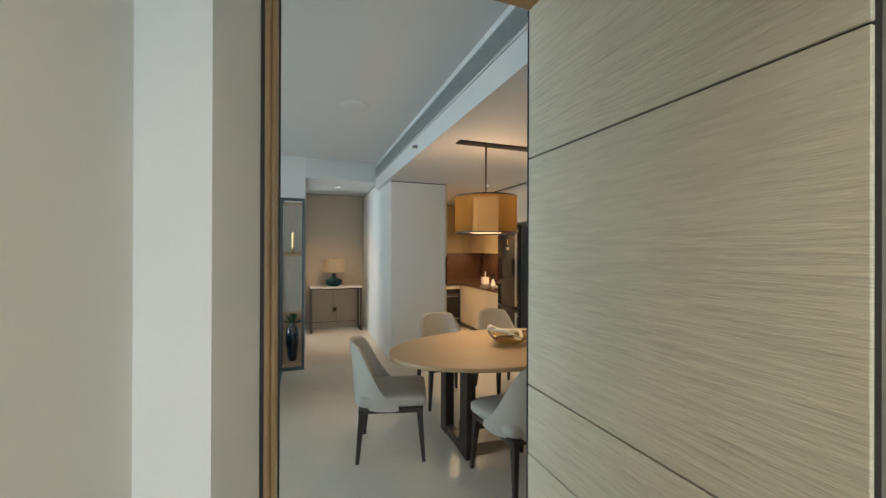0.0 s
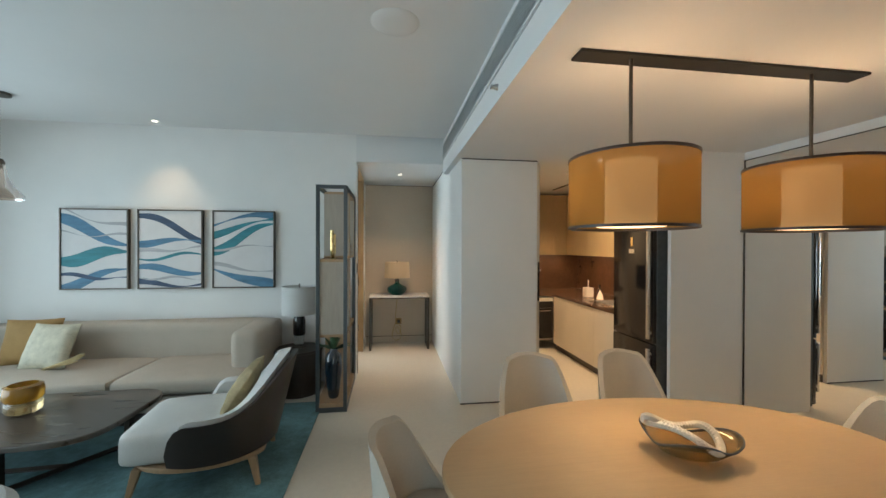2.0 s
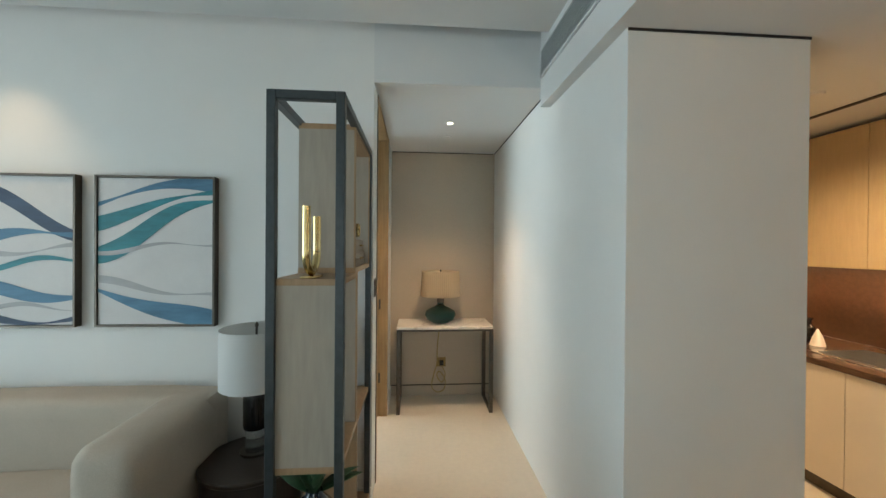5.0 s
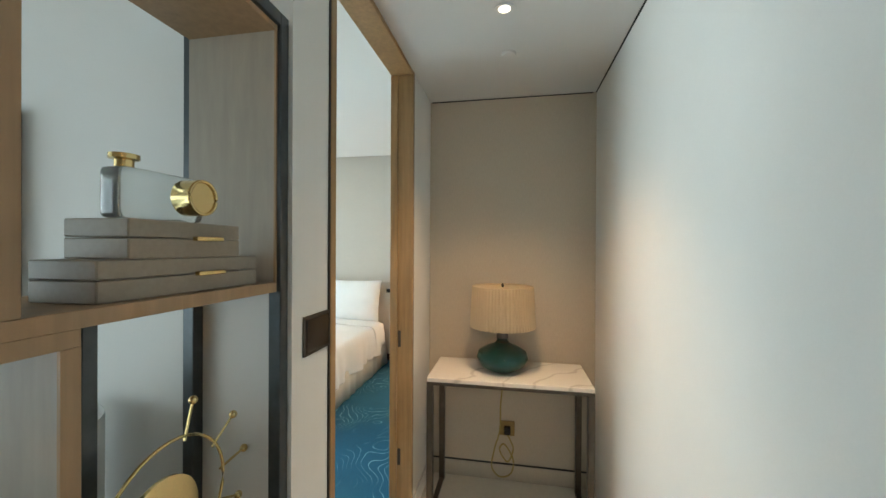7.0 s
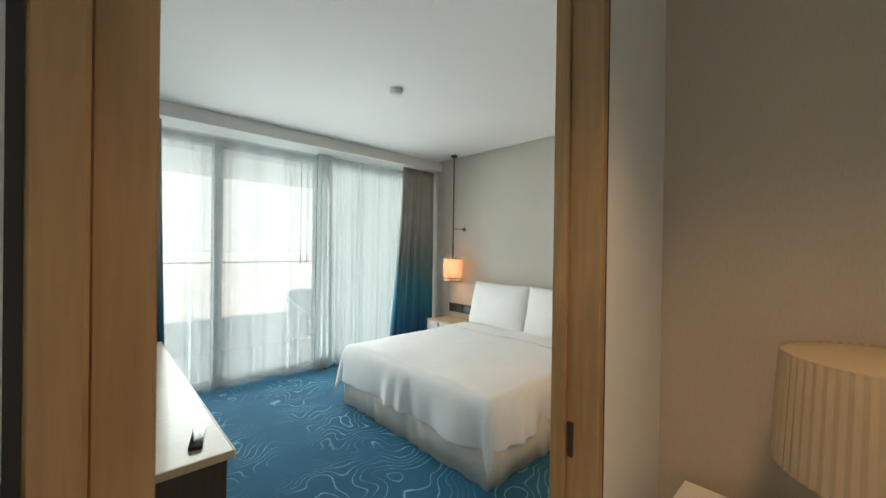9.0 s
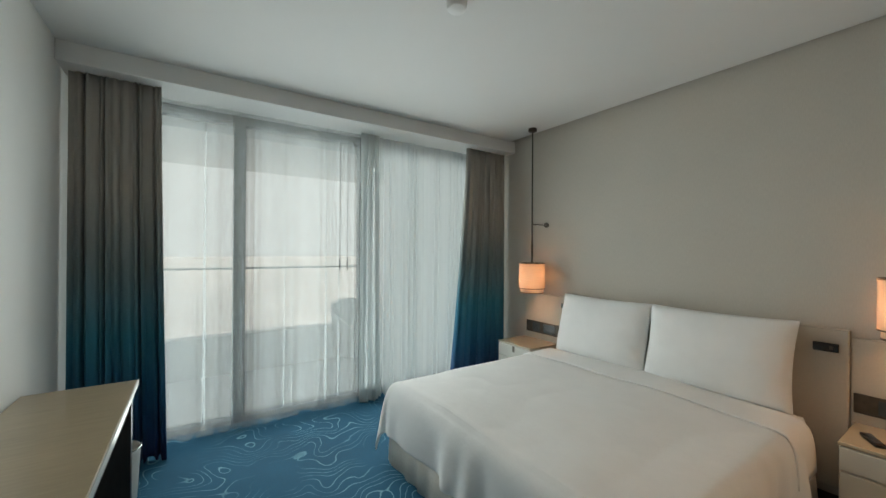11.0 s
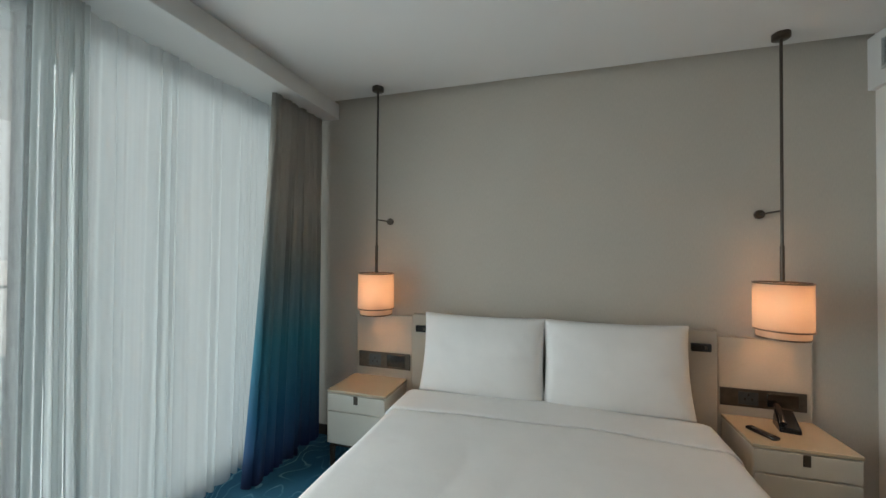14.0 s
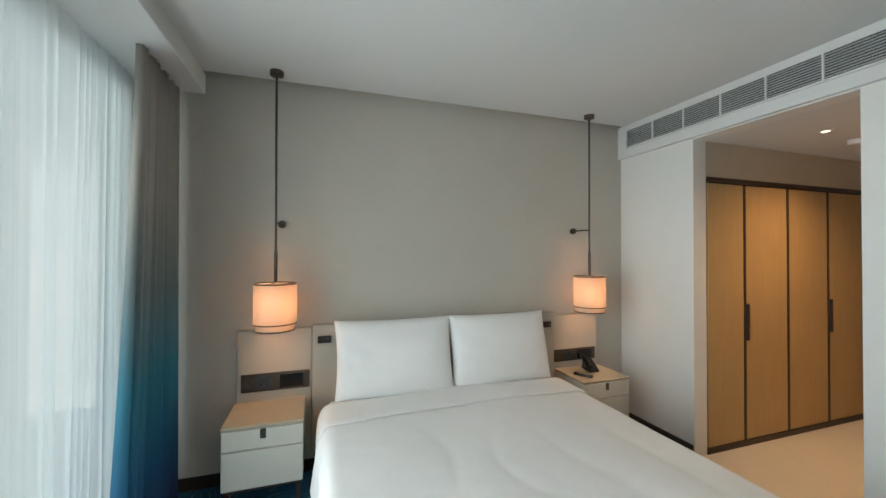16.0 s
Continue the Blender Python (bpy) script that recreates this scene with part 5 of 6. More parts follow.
for i, (y, h_) in enumerate(((5.50, 0.34), (5.56, 0.32))):
    fr_ = thing("photo_frame", (0.30, y, 0.704), 0, "black and silver photo frame standing in the shelf", "photo frame", "photo frames in the shelf")
    part("frame", B(-0.085, -0.012, 0, 0.085, 0.012, h_, 0.002, 1), CHROME if i else BLACKGLOSS, fr_, smooth=False)
    part("picture", B(-0.06, -0.0135, 0.03, 0.06, -0.012, h_ - 0.03), BLACKGLOSS, fr_, smooth=False)
for y, h_, w_ in ((6.07, 0.36, 0.15), (5.88, 0.33, 0.14)):
    fo = thing("frame_ornament", (0.27, y, 0.0855), 0, "dark brown wooden open frame ornament in the shelf", "ornament", "frame ornaments in the shelf")
    for y0, z0, y1, z1 in ((-w_ / 2, 0, -w_ / 2 + 0.035, h_), (w_ / 2 - 0.035, 0, w_ / 2, h_), (-w_ / 2 + 0.035, 0, w_ / 2 - 0.035, 0.05), (-w_ / 2 + 0.035, h_ - 0.05, w_ / 2 - 0.035, h_)):
        part("frame_bar", B(-0.04, y0, z0, 0.04, y1, z1, 0.003, 1), DARKWOOD, fo, smooth=False)
VASEBLUE = vary(mat("dark_blue_glaze", (0.005, 0.018, 0.034), 0.12, coat=0.5), 4, 0.4)
v = thing("floor_vase", (0.285, 5.50, 0.085), 0, "tall dark blue glazed vase with leaves in the shelf", "vase")
part("body", lathe([(0.04, 0), (0.05, 0.02), (0.075, 0.22), (0.08, 0.32), (0.07, 0.40), (0.035, 0.44), (0.03, 0.46), (0.026, 0.44)], 36), VASEBLUE, v)
LEAF = vary(mat("dark_green_leaf", (0.03, 0.085, 0.035), 0.4), 8, 0.3)


def leaf(l_, w_):
    bm = bmesh.new()
    n_ = 8
    a, b, c = [], [], []
    for i in range(n_ + 1):
        u_ = i / n_
        hw = w_ * math.sin(math.pi * u_ ** 0.8) / 2
        z = 0.10 * l_ * math.sin(math.pi * u_ * 0.7)
        a.append(bm.verts.new((u_ * l_, -hw, z + hw * 0.3)))
        b.append(bm.verts.new((u_ * l_, 0, z)))
        c.append(bm.verts.new((u_ * l_, hw, z + hw * 0.3)))
    for i in range(n_):
        bm.faces.new((a[i], a[i + 1], b[i + 1], b[i]))
        bm.faces.new((b[i], b[i + 1], c[i + 1], c[i]))
    return bm


rl = random.Random(5)
for i in range(9):
    ob_ = part("leaf", leaf(rl.uniform(0.15, 0.22), rl.uniform(0.05, 0.08)), LEAF, v)
    ob_.matrix_basis = pose(0, 0.0, 0.44, 0, rl.uniform(-60, 10), rl.uniform(20, 160)) if i < 6 else pose(0, 0.02, 0.44, 0, rl.uniform(-85, -50), rl.uniform(0, 360))
    ob_.modifiers.new("thick", "SOLIDIFY").thickness = 0.0015

# ---- corridor console ----
nt = MARBLE.node_tree
wv = node(MARBLE, "ShaderNodeTexWave", Scale=1.4, Distortion=9.0, Detail=4.0)
wv.inputs["Detail Scale"].default_value = 1.2
nt.links.new(coords(MARBLE, (1, 1, 1), (0, 0, 35)), wv.inputs["Vector"])
cr = nt.nodes.new("ShaderNodeValToRGB")
cr.color_ramp.elements[0].position, cr.color_ramp.elements[0].color = 0.0, (0.55, 0.52, 0.47, 1)
cr.color_ramp.elements[1].position, cr.color_ramp.elements[1].color = 0.035, (0.70, 0.67, 0.62, 1)
nt.links.new(wv.outputs["Fac"], cr.inputs["Fac"])
nt.links.new(cr.outputs["Color"], nt.nodes["Principled BSDF"].inputs["Base Color"])
c = thing("console_table", (0.952, 7.55, 0), 0, "slim console table with white marble top and bronze legs", "console table")
part("marble_top", B(-0.437, -0.203, 0.763, 0.437, 0.203, 0.785, 0.002, 1), MARBLE, c, "white veined marble top", False)
part("top_frame", B(-0.437, -0.203, 0.745, 0.437, 0.203, 0.762, 0.001, 1), BRONZE, c, smooth=False)
for x in (-1, 1):
    for y in (-1, 1):
        part("leg", B(x * 0.4205 - 0.0165, y * 0.183 - 0.02, 0.0, x * 0.4205 + 0.0165, y * 0.183 + 0.02, 0.745, 0.002, 1), BRONZE, c, "square bronze leg", False)
    part("floor_rail", B(x * 0.4205 - 0.014, -0.17, 0.0, x * 0.4205 + 0.014, 0.17, 0.02, 0.002, 1), BRONZE, c, smooth=False)
TEAL = mat("teal_glass", (0.004, 0.15, 0.14), 0.05)
TEAL.node_tree.nodes["Principled BSDF"].inputs["Transmission Weight"].default_value = 0.25
TEALCLEAR = mat("clear_teal_glass", (0.12, 0.42, 0.39), 0.03)
TEALCLEAR.node_tree.nodes["Principled BSDF"].inputs["Transmission Weight"].default_value = 0.97
TEAL.node_tree.nodes["Principled BSDF"].inputs["Coat Weight"].default_value = 0.6
l = thing("table_lamp", (0.918, 7.56, 0.785), 0, "teal glass table lamp with pleated cream shade on the console", "table lamp")
part("glass_base", lathe([(0.072, 0.0), (0.08, 0.004), (0.13, 0.035), (0.148, 0.075), (0.138, 0.11), (0.09, 0.14), (0.045, 0.158), (0.032, 0.175), (0.03, 0.19)], 44), TEALCLEAR, l, "flattened clear teal glass body")
part("glass_core", lathe([(0.06, 0.006), (0.075, 0.01), (0.106, 0.045), (0.112, 0.08), (0.10, 0.115), (0.06, 0.14), (0.03, 0.152)], 40), TEAL, l, "deep teal glass core")
part("neck", lathe([(0.034, 0.19), (0.034, 0.235), (0.02, 0.24), (0.012, 0.25)], 24), BRONZE, l, "bronze neck")
part("stem", tube([(0, 0, 0.24), (0, 0, 0.50)], 0.005), BRONZE, l)
bm = bmesh.new()
n_ = 120
rr = [[], []]
for i in range(n_):
    k = 1 + (0.012 if i % 2 else -0.006)
    for j, (r_, z_) in enumerate(((0.188, 0.255), (0.176, 0.49))):
        rr[j].append(bm.verts.new((r_ * k * math.cos(2 * math.pi * i / n_), r_ * k * math.sin(2 * math.pi * i / n_), z_)))
for i in range(n_):
    bm.faces.new((rr[0][i], rr[0][(i + 1) % n_], rr[1][(i + 1) % n_], rr[1][i]))
part("shade", bm, LINENSHADE, l, "pleated cream fabric shade", False)
part("shade_top", lathe([(0.012, 0.484), (0.176, 0.484)], 48, close=False), LINENSHADE, l, "cream shade diffuser")
part("finial", lathe([(0.006, 0.484), (0.009, 0.498), (0.002, 0.508)], 12), BRONZE, l)
ANTIQUE = vary(mat("antique_brass", (0.30, 0.21, 0.09), 0.4, 0.8), 30, 0.1)
so_ = thing("wall_socket", (0.946, 7.7995, 0.335), 0, "small brass wall socket with a black plug", "socket")
part("plate", B(-0.047, -0.008, -0.047, 0.047, 0, 0.047, 0.002, 1), ANTIQUE, so_)
part("plug", B(-0.02, -0.04, -0.03, 0.022, -0.008, 0.02, 0.006, 2), BLACKGLOSS, so_, "black plug")
CORD = vary(mat("gold_lamp_cord", (0.36, 0.27, 0.08), 0.6), 90, 0.15)
pts = [(0.93, 7.77, 0.79), (0.925, 7.775, 0.70), (0.905, 7.775, 0.50), (0.90, 7.77, 0.33), (0.87, 7.765, 0.22), (0.85, 7.76, 0.10), (0.90, 7.75, 0.045), (0.97, 7.75, 0.07), (0.985, 7.75, 0.16), (0.93, 7.755, 0.25), (0.90, 7.755, 0.21), (0.95, 7.755, 0.14), (0.985, 7.758, 0.22), (0.965, 7.758, 0.28), (0.947, 7.76, 0.31)]
sm_ = []
for i in range(len(pts) - 1):
    p0, p1, p2, p3 = [Vector(pts[min(max(i + k, 0), len(pts) - 1)]) for k in (-1, 0, 1, 2)]
    for j in range(6):
        t_ = j / 6
        sm_.append(0.5 * ((2 * p1) + (p2 - p0) * t_ + (2 * p0 - 5 * p1 + 4 * p2 - p3) * t_ ** 2 + (3 * p1 - p0 - 3 * p2 + p3) * t_ ** 3))
tagged(link("lamp_cord", tube(sm_, 0.0045, 8), CORD, None, "", True), "gold lamp cord looped down behind the console", "cord")

# ---- bedroom ----
bd = thing("bed", (-1.505, 9.15, 0), 0, "double bed with white duvet and cream skirt, neatly made", "bed")
part("mattress", cushion_box(-0.86, -0.93, 0.22, 0.86, 0.85, 0.54, 0.06, 0.0), LINEN, bd)


def bed_skirt():
    bm = bmesh.new()
    path = []
    hx, y0, y1 = 0.885, -0.955, 0.80
    n1, n2 = 90, 96
    path += [(-hx, y1 + (y0 - y1) * i / n1) for i in range(n1)]
    path += [(-hx + 2 * hx * i / n2, y0) for i in range(n2)]
    path += [(hx, y0 + (y1 - y0) * i / n1) for i in range(n1 + 1)]
    lo, hi = [], []
    for i, (x, y) in enumerate(path):
        w_ = 0.010 * math.sin(i * 0.62 + 1.5 * math.sin(i * 0.17)) + 0.006 * math.sin(i * 0.21)
        k = Vector((x, y, 0)).normalized()
        hi.append(bm.verts.new((x, y, 0.30)))
        lo.append(bm.verts.new((x + k.x * (w_ + 0.012), y + k.y * (w_ + 0.012), 0.012)))
    for i in range(len(path) - 1):
        bm.faces.new((lo[i], lo[i + 1], hi[i + 1], hi[i]))
    return bm


ob = part("bed_skirt", bed_skirt(), SKIRT, bd, "gathered cream bed skirt")
ob.modifiers.new("thick", "SOLIDIFY").thickness = 0.004


def duvet():
    """A quilt lying on the mattress and hanging over three sides."""
    bm = bmesh.new()
    hx, ya, yb, hang = 0.845, -0.92, 0.64, 0.375
    nx, ny = 108, 96
    g = []
    for i in range(nx + 1):
        x = -hx - hang + (2 * hx + 2 * hang) * i / nx
        row = []
        for j in range(ny + 1):
            y = ya - hang + (yb - ya + hang) * j / ny
            qx, qy = min(max(x, -hx), hx), max(y, ya)
            dx, dy = x - qx, y - qy
            sd = math.hypot(dx, dy)
            ex, ey = (dx / sd, dy / sd) if sd > 1e-6 else (0, 0)
            sd = min(sd, hang * (1 + 0.52 * abs(2 * ex * ey) ** 1.5))
            per = qy * 7.0 + qx * 6.0
            rip = (sd / hang) ** 1.5 * (0.026 * math.sin(per * 1.7 + 0.6) + 0.018 * math.sin(per * 3.9 + 2 * math.sin(per)))
            corner = (abs(ex * ey) * 2) * 0.05 * (sd / hang)
            out = 0.075 * (1 - math.exp(-sd / 0.07)) + rip + corner
            drop = sd - 0.045 * (1 - math.exp(-sd / 0.06))
            z = 0.560 - drop * 1.02
            z += 0.012 * noise.noise(Vector((x * 2.2, y * 2.2, 0))) * (1 if sd == 0 else 0.4)
            z += 0.016 * max(0, 1 - (qx / hx) ** 4) * (1 if sd == 0 else 0)
            z -= (0.006 if y < 0 else 0.003) * (1 - abs(noise.noise(Vector((x * 3.1 + 4, y * 1.7, 2))))) ** 9
            row.append(bm.verts.new((qx + ex * out, qy + ey * out, z)))
        g.append(row)
    for i in range(nx):
        for j in range(ny):
            bm.faces.new((g[i][j], g[i + 1][j], g[i + 1][j + 1], g[i][j + 1]))
    bmesh.ops.recalc_face_normals(bm, faces=bm.faces)
    return bm


ob = part("duvet", duvet(), LINEN, bd, "smooth white duvet hanging over the sides")
sd_ = ob.modifiers.new("thick", "SOLIDIFY")
sd_.thickness, sd_.offset = 0.012, -1
sb = ob.modifiers.new("smooth", "SUBSURF")
sb.levels = sb.render_levels = 1


def sheet_fold():
    """The turned-down band of the top sheet across the bed."""
    bm = bmesh.new()
    hx, ya, yb, hang = 0.848, 0.345, 0.64, 0.30
    g = []
    for i in range(61):
        x = -hx - hang + (2 * hx + 2 * hang) * i / 60
        qx = min(max(x, -hx), hx)
        sd = abs(x - qx)
        ex = 0 if sd < 1e-6 else (x - qx) / sd
        row = []
        for j in range(13):
            y = ya + (yb - ya) * j / 12 + (0.012 * math.sin(3.1 * x + 0.5) + 0.02 * sd if j == 0 else 0)
            out = 0.082 * (1 - math.exp(-sd / 0.07))
            drop = sd - 0.045 * (1 - math.exp(-sd / 0.06))
            z = 0.572 - drop * 1.02 + 0.012 * noise.noise(Vector((x * 2.2, y * 2.2, 0))) * (1 if sd == 0 else 0.4)
            z += 0.016 * max(0, 1 - (qx / hx) ** 4) * (1 if sd == 0 else 0)
            row.append(bm.verts.new((qx + ex * out, y, z)))
        g.append(row)
    for i in range(60):
        for j in range(12):
            bm.faces.new((g[i][j], g[i + 1][j], g[i + 1][j + 1], g[i][j + 1]))
    bmesh.ops.recalc_face_normals(bm, faces=bm.faces)
    return bm


ob = part("sheet_fold", sheet_fold(), LINEN, bd, "turned-down band of white sheet")
sd_ = ob.modifiers.new("thick", "SOLIDIFY")
sd_.thickness, sd_.offset = 0.009, -1
for x, sdn in ((-1.905, 0), (-1.095, 5)):
    p = thing("pillow", (x, 9.90, 0.83), 0, "plump white pillow propped against the headboard", "pillow", "bed pillows")
    p.matrix_world = pose(x, 9.885, 0.808, -14, 0, 1.5 if sdn else -1.5)
    part("case", pillow_mesh(0.83, 0.54, 0.22, 36, 0.13, sdn), LINEN, p)

h = thing("headboard", (0, 10.098, 0), 0, "cream leather panelled headboard along the wall", "headboard")
for x0, x1, z1, d0 in ((-2.46, -0.503, 1.035, 0.045), (-2.935, -2.463, 1.015, 0.028), (-0.50, -0.035, 1.0, 0.028)):
    part("panel", B(x0, -d0, 0.15, x1, 0, z1, 0.008, 2), HBOARD, h, "cream leather panel", False)
    part("piping", tube([(x0 + 0.004, -d0, z1 - 0.004), (x1 - 0.004, -d0, z1 - 0.004)], 0.003, 6), LEATHER, h)


def socket_strip(x0, x1, z0, z1, label):
    s_ = thing("socket_panel", ((x0 + x1) / 2, 10.069, z0), 0, label, "socket panel")
    w_ = (x1 - x0) / 2
    part("plate", B(-w_, -0.008, 0, w_, 0, z1 - z0, 0.002, 1), BRONZE, s_)
    part("socket", B(-w_ + 0.09, -0.012, 0.015, -w_ + 0.19, -0.008, z1 - z0 - 0.015, 0.002, 1), GUNMETAL, s_)
    part("switch", B(w_ - 0.19, -0.012, 0.015, w_ - 0.04, -0.008, z1 - z0 - 0.015, 0.002, 1), BLACKGLOSS, s_)
    for dx in (-0.018, 0.018):
        part("slot", B(-w_ + 0.14 + dx - 0.004, -0.0135, 0.04, -w_ + 0.14 + dx + 0.004, -0.012, 0.055), BLACK, s_)
    part("slot", B(-w_ + 0.136, -0.0135, 0.066, -w_ + 0.144, -0.012, 0.082), BLACK, s_)


socket_strip(-2.905, -2.478, 0.605, 0.725, "bronze socket and switch strip above the bedside table")
socket_strip(-0.488, -0.066, 0.595, 0.70, "dark socket strip above the bedside table with the telephone")
for x0, x1 in ((-2.425, -2.335), (-0.645, -0.54)):
    r_ = thing("reading_light", ((x0 + x1) / 2, 10.0525, 0.93), 0, "small dark reading light set in the headboard", "reading light")
    part("plate", B(-(x1 - x0) / 2, -0.02, -0.024, (x1 - x0) / 2, 0, 0.024, 0.003, 1), BLACKGLOSS, r_)
    part("button", B(0.015, -0.023, -0.01, 0.03, -0.02, 0.01, 0.001, 1), BRONZE, r_)


NTOP = vary(mat("beige_back_painted_glass", (0.46, 0.40, 0.29), 0.12, coat=0.6), 4, 0.04)


def nightstand(x, label):
    n_ = thing("nightstand", (x, 9.878, 0.01), 0, label, "nightstand", "bedside tables")
    part("body", B(-0.217, -0.172, 0.17, 0.217, 0.188, 0.512, 0.003, 1), LACQ, n_, smooth=False)
    part("top", B(-0.222, -0.188, 0.513, 0.222, 0.188, 0.532, 0.003, 1), NTOP, n_, "polished beige glass top", False)
    dw = part("drawer", B(-0.217, -0.188, 0.395, 0.217, -0.173, 0.507, 0.003, 1), LACQ, n_, "cream lacquered drawer", False)
    part("drawer", B(-0.217, -0.188, 0.17, 0.217, -0.173, 0.387, 0.003, 1), LACQ, n_, "cream lacquered drawer", False)
    part("pull_tab", B(-0.016, -0.191, 0.45, 0.016, -0.187, 0.507, 0.002, 1), BRONZE, dw, "dark recessed pull", False)
    part("base_frame", B(-0.205, -0.165, 0.145, 0.205, 0.18, 0.17), DARKWOOD, n_, smooth=False)
    for sx in (-1, 1):
        for sy in (-1, 1):
            part("leg", tapered_leg(sx * 0.19, sy * 0.16, 0.15, 0, 0, 0.016, 0.012), DARKWOOD, n_, "dark leg")
    return n_


nightstand(-2.722, "cream lacquered nightstand with two drawers beside the drape")
nightstand(-0.262, "cream lacquered nightstand with a telephone on it")
ph_ = thing("telephone", (-0.225, 9.93, 0.542), -12, "black desk telephone with its handset on the nightstand", "telephone")
wd = bmesh.new()
vv = [wd.verts.new(c_) for c_ in ((-0.06, -0.08, 0), (0.06, -0.08, 0), (0.06, 0.08, 0), (-0.06, 0.08, 0), (-0.055, -0.075, 0.03), (0.055, -0.075, 0.03), (0.05, 0.075, 0.11), (-0.05, 0.075, 0.11))]
for f_ in ((3, 2, 1, 0), (4, 5, 6, 7), (0, 1, 5, 4), (1, 2, 6, 5), (2, 3, 7, 6), (3, 0, 4, 7)):
    wd.faces.new([vv[k] for k in f_])
bmesh.ops.bevel(wd, geom=list(wd.edges), offset=0.006, segments=2, affect="EDGES")
wd.transform(Matrix.Diagonal((0.8, 0.8, 0.8, 1)))
part("base", wd, BLACKGLOSS, ph_)
part("handset", tube([(-0.028, -0.058, 0.046), (-0.028, -0.04, 0.062), (-0.028, 0.04, 0.102), (-0.028, 0.058, 0.098)], [0.017, 0.013, 0.013, 0.018], 12), BLACKGLOSS, ph_, "black handset")
rc = thing("remote_control", (-0.385, 9.82, 0.542), 28, "black remote control on the nightstand", "remote control")
part("body", B(-0.022, -0.075, 0, 0.022, 0.075, 0.016, 0.005, 2), BLACKGLOSS, rc)
part("buttons", B(-0.014, -0.05, 0.016, 0.014, 0.05, 0.0175, 0.0005, 1), GUNMETAL, rc)


def bed_pendant(x, arm):
    p_ = thing("bedside_pendant", (x, 9.90, 0), 0, "lit white double-drum pendant lamp on a dark rod beside the bed", "pendant lamp", "bedside pendant lamps")
    part("canopy", lathe([(0.036, 2.668), (0.042, 2.672), (0.042, BC)], 28), BRONZE, p_)
    part("rod", tube([(0, 0, 1.345), (0, 0, 2.67)], 0.0075), BRONZE, p_, "dark bronze rod")
    part("sleeve", tube([(0, 0, 1.345), (0, 0, 1.54)], 0.011), BRONZE, p_)
    part("wall_arm", tube([(0, 0, 1.73), (arm, 0.185, 1.73)], 0.005, 8), BRONZE, p_, "thin wall arm")
    part("wall_rose", tube([(arm, 0.18, 1.73), (arm, 0.197, 1.73)], 0.026, 20), BRONZE, p_)
    part("shade", ring(0.128, 1.088, 1.340, 48, 0.002), GLOWSHADE, p_, "white lit drum shade")
    # Disc added to keep a light scallop off the wall above.
    part("top_diffuser", lathe([(0.010, 1.3345), (0.126, 1.3345)], 40, close=False), GLOWSHADE, p_, "fabric top disc added to block upward light")
    part("lower_drum", ring(0.115, 1.045, 1.10, 48, 0.002), GLOWSHADE, p_, "smaller white drum below")
    for r_, z_ in ((0.1295, 1.338), (0.1295, 1.088), (0.1165, 1.045)):
        part("rim", ring(r_ + 0.0008, z_ - 0.0045, z_ + 0.0045, 48, 0.005), BRONZE, p_, "thin dark rim")
    part("bulb", lathe([(0.01, 1.17), (0.028, 1.19), (0.03, 1.22), (0.012, 1.26)], 20), LAMPGLOW, p_, "glowing bulb")
    for k in range(3):
        a = 2.09 * k
        part("spoke", tube([(0, 0, 1.338), (0.127 * math.cos(a), 0.127 * math.sin(a), 1.338)], 0.002, 6), BRONZE, p_)
    point_lamp("bedside_bulb", (x, 9.90, 1.21), 12.0, (1.0, 0.55, 0.30), 0.07)


bed_pendant(-2.682, 0.02)
bed_pendant(-0.256, -0.02)

# wardrobe in the dressing area
WARD = vary(vary(mat("warm_oak_wardrobe", (0.43, 0.285, 0.13), 0.45), 2, 0.05), 9, 0.07, stretch=(6, 6, 0.3), rough=0.05)
xs = [0.405, 0.82, 1.345, 1.886, 2.40, 2.93, 3.46, 3.94]
w = thing("wardrobe", (0, 9.385, 0), 0, "built-in oak wardrobe with dark metal edged doors", "wardrobe")
part("body", B(0.405, 0.025, 0.0, 3.945, 0.70, 2.10), WARD, w, smooth=False)
part("plinth", B(0.405, -0.005, 0.0, 3.945, 0.02, 0.045), DARKWOOD, w, smooth=False)
part("top_rail", B(0.405, -0.008, 2.085, 3.945, 0.02, 2.125), DARKWOOD, w, "dark metal top rail", False)
for i, (a, b) in enumerate(zip(xs, xs[1:])):
    dr = part("door", B(a + 0.012, -0.002, 0.05, b - 0.012, 0.022, 2.08, 0.002, 1), WARD, w, "oak veneered door", False)
    part("edge_strip", B(b - 0.0115, -0.006, 0.046, b + 0.0115, 0.02, 2.084), DARKWOOD, w, "dark metal edge strip", False)
    if i in (1, 3, 5):
        part("handle", B(a + 0.014, -0.022, 0.84, a + 0.032, -0.002, 1.13, 0.003, 1), DARKWOOD, dr, "dark upright handle", False)

structure("wall_over_wardrobe", B(0.40, 9.39, 2.125, 3.95, 9.50, 2.40), BEIGE, "beige bulkhead over the wardrobe")

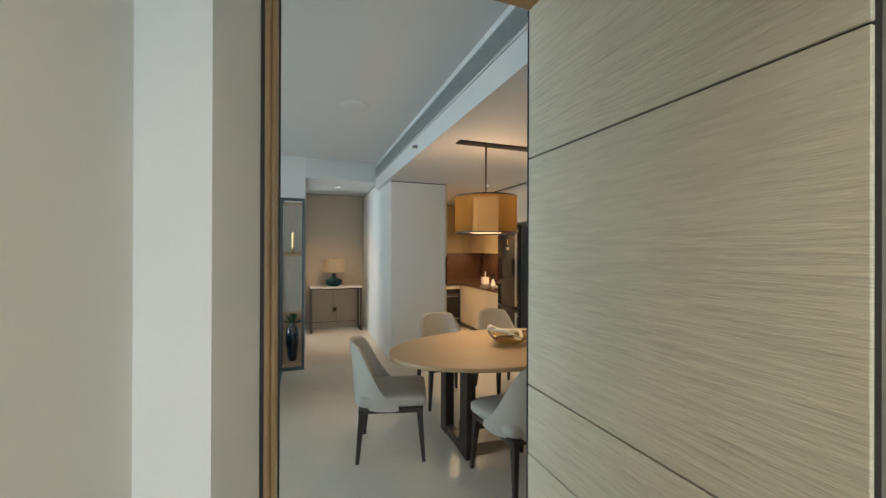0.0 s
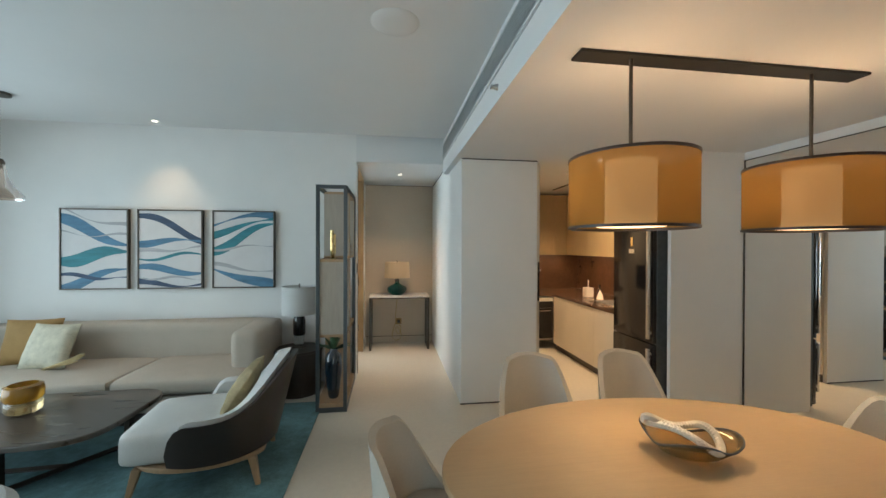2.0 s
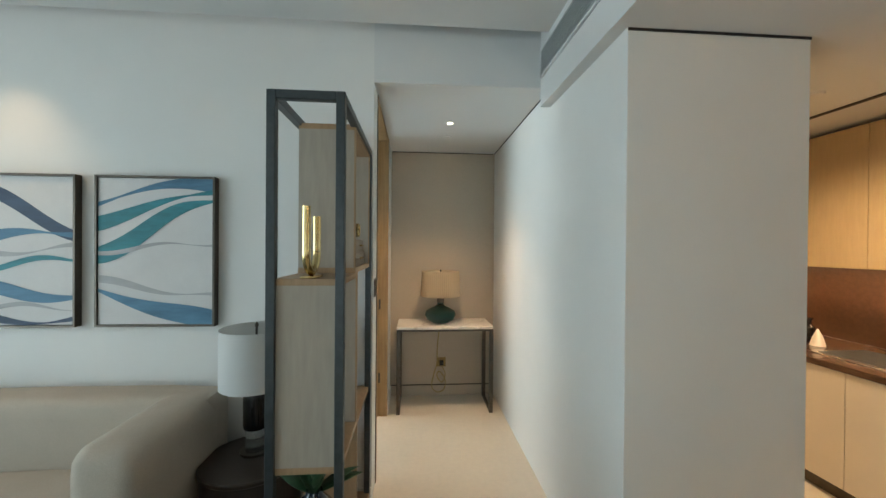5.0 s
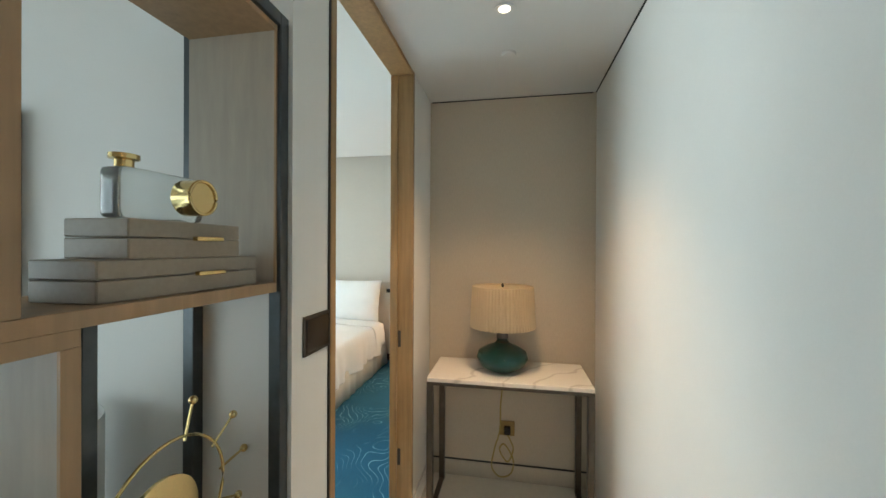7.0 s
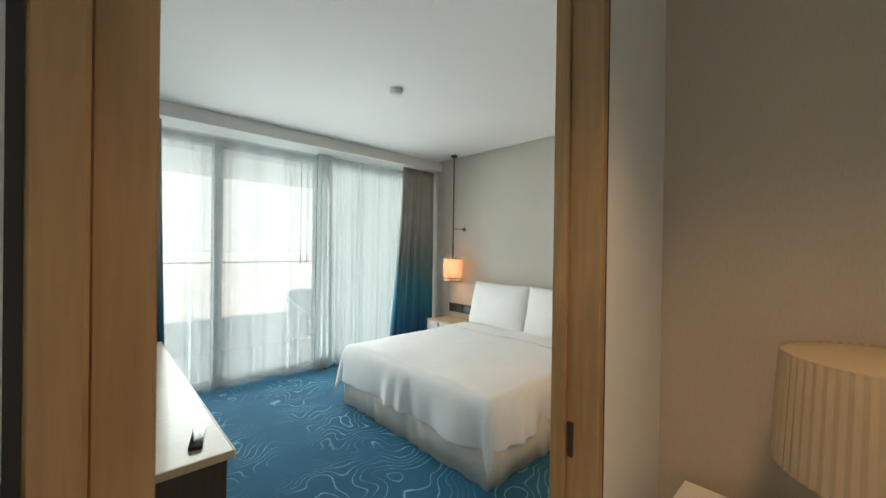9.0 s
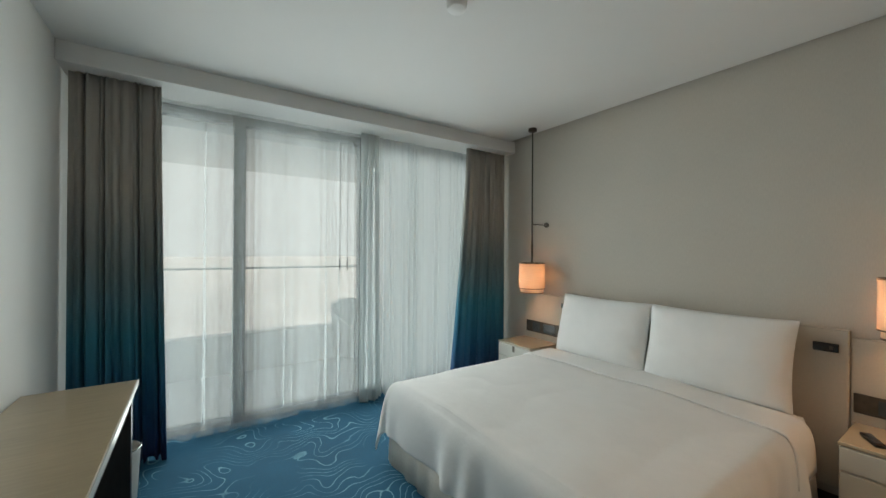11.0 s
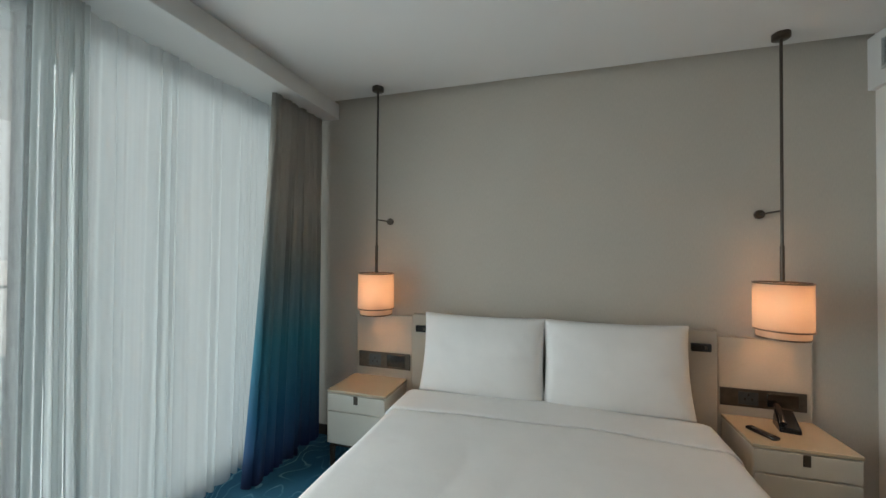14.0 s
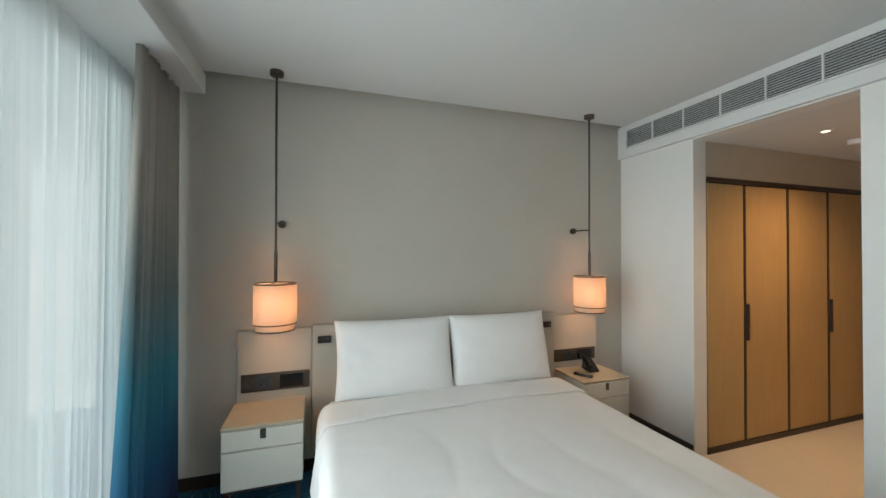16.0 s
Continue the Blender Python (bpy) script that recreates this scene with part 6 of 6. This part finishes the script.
# desk along the bedroom's other wall
d_ = thing("desk", (-1.64, 6.585, 0.01), 0, "long tan-topped desk with dark ends against the wall", "desk")
part("edge_band", B(-1.003, 0.22, 0.71, 1.003, 0.2235, 0.74), LACQ, d_, "pale edge band", False)
part("desktop", B(-1.0, -0.22, 0.71, 1.0, 0.22, 0.74, 0.003, 1), TOPWOOD, d_, "tan wooden desktop", False)
for x in (-0.96, 0.96):
    part("end_panel", B(x - 0.025, -0.20, 0, x + 0.025, 0.20, 0.71, 0.002, 1), DARKWOOD, d_, "dark end panel", False)
part("drawer_box", B(-0.93, -0.20, 0.60, 0.93, 0.19, 0.71), DARKWOOD, d_, smooth=False)
st = thing("waste_bin", (-2.81, 6.70, 0.01), 0, "small round white waste bin beside the desk", "waste bin")
part("bin_body", lathe([(0.085, 0), (0.09, 0.01), (0.105, 0.30), (0.108, 0.31), (0.102, 0.312), (0.085, 0.02), (0.01, 0.015)], 36), CERAMIC, st)
part("bin_rim", tube([(0.106 * math.cos(k * math.pi / 18), 0.106 * math.sin(k * math.pi / 18), 0.311) for k in range(36)], 0.004, 6, closed=True), CHROME, st, "steel rim")
rm = thing("remote_control", (-0.80, 6.72, 0.75), 75, "black remote control on the desk", "remote control")
part("body", B(-0.022, -0.08, 0, 0.022, 0.08, 0.015, 0.004, 2), BLACKGLOSS, rm)

# balcony lounge chair, dimly seen through the sheers
WEAVE = vary(mat("grey_outdoor_weave", (0.42, 0.43, 0.43), 0.8), 60, 0.2, bump=0.3)
oc = thing("balcony_chair", (-4.42, 8.85, -0.02), 20, "grey woven lounge chair on the balcony", "chair")
part("shell", shell(0.40, 0.40, radians(115), 30, 8, 0.25, lambda u: 0.85 - 0.25 * abs(u) ** 2, 0.04, flare=0.06), WEAVE, oc)
part("seat_cushion", cushion_box(-0.28, -0.30, 0.26, 0.38, 0.30, 0.42, 0.05, 0.02), WHITEFAB, oc, "pale seat cushion")
for x in (-0.25, 0.25):
    for y in (-0.25, 0.25):
        part("leg", tapered_leg(x, y, 0.27, 0.02, 0.0, 0.02, 0.014), DARKWOOD, oc)
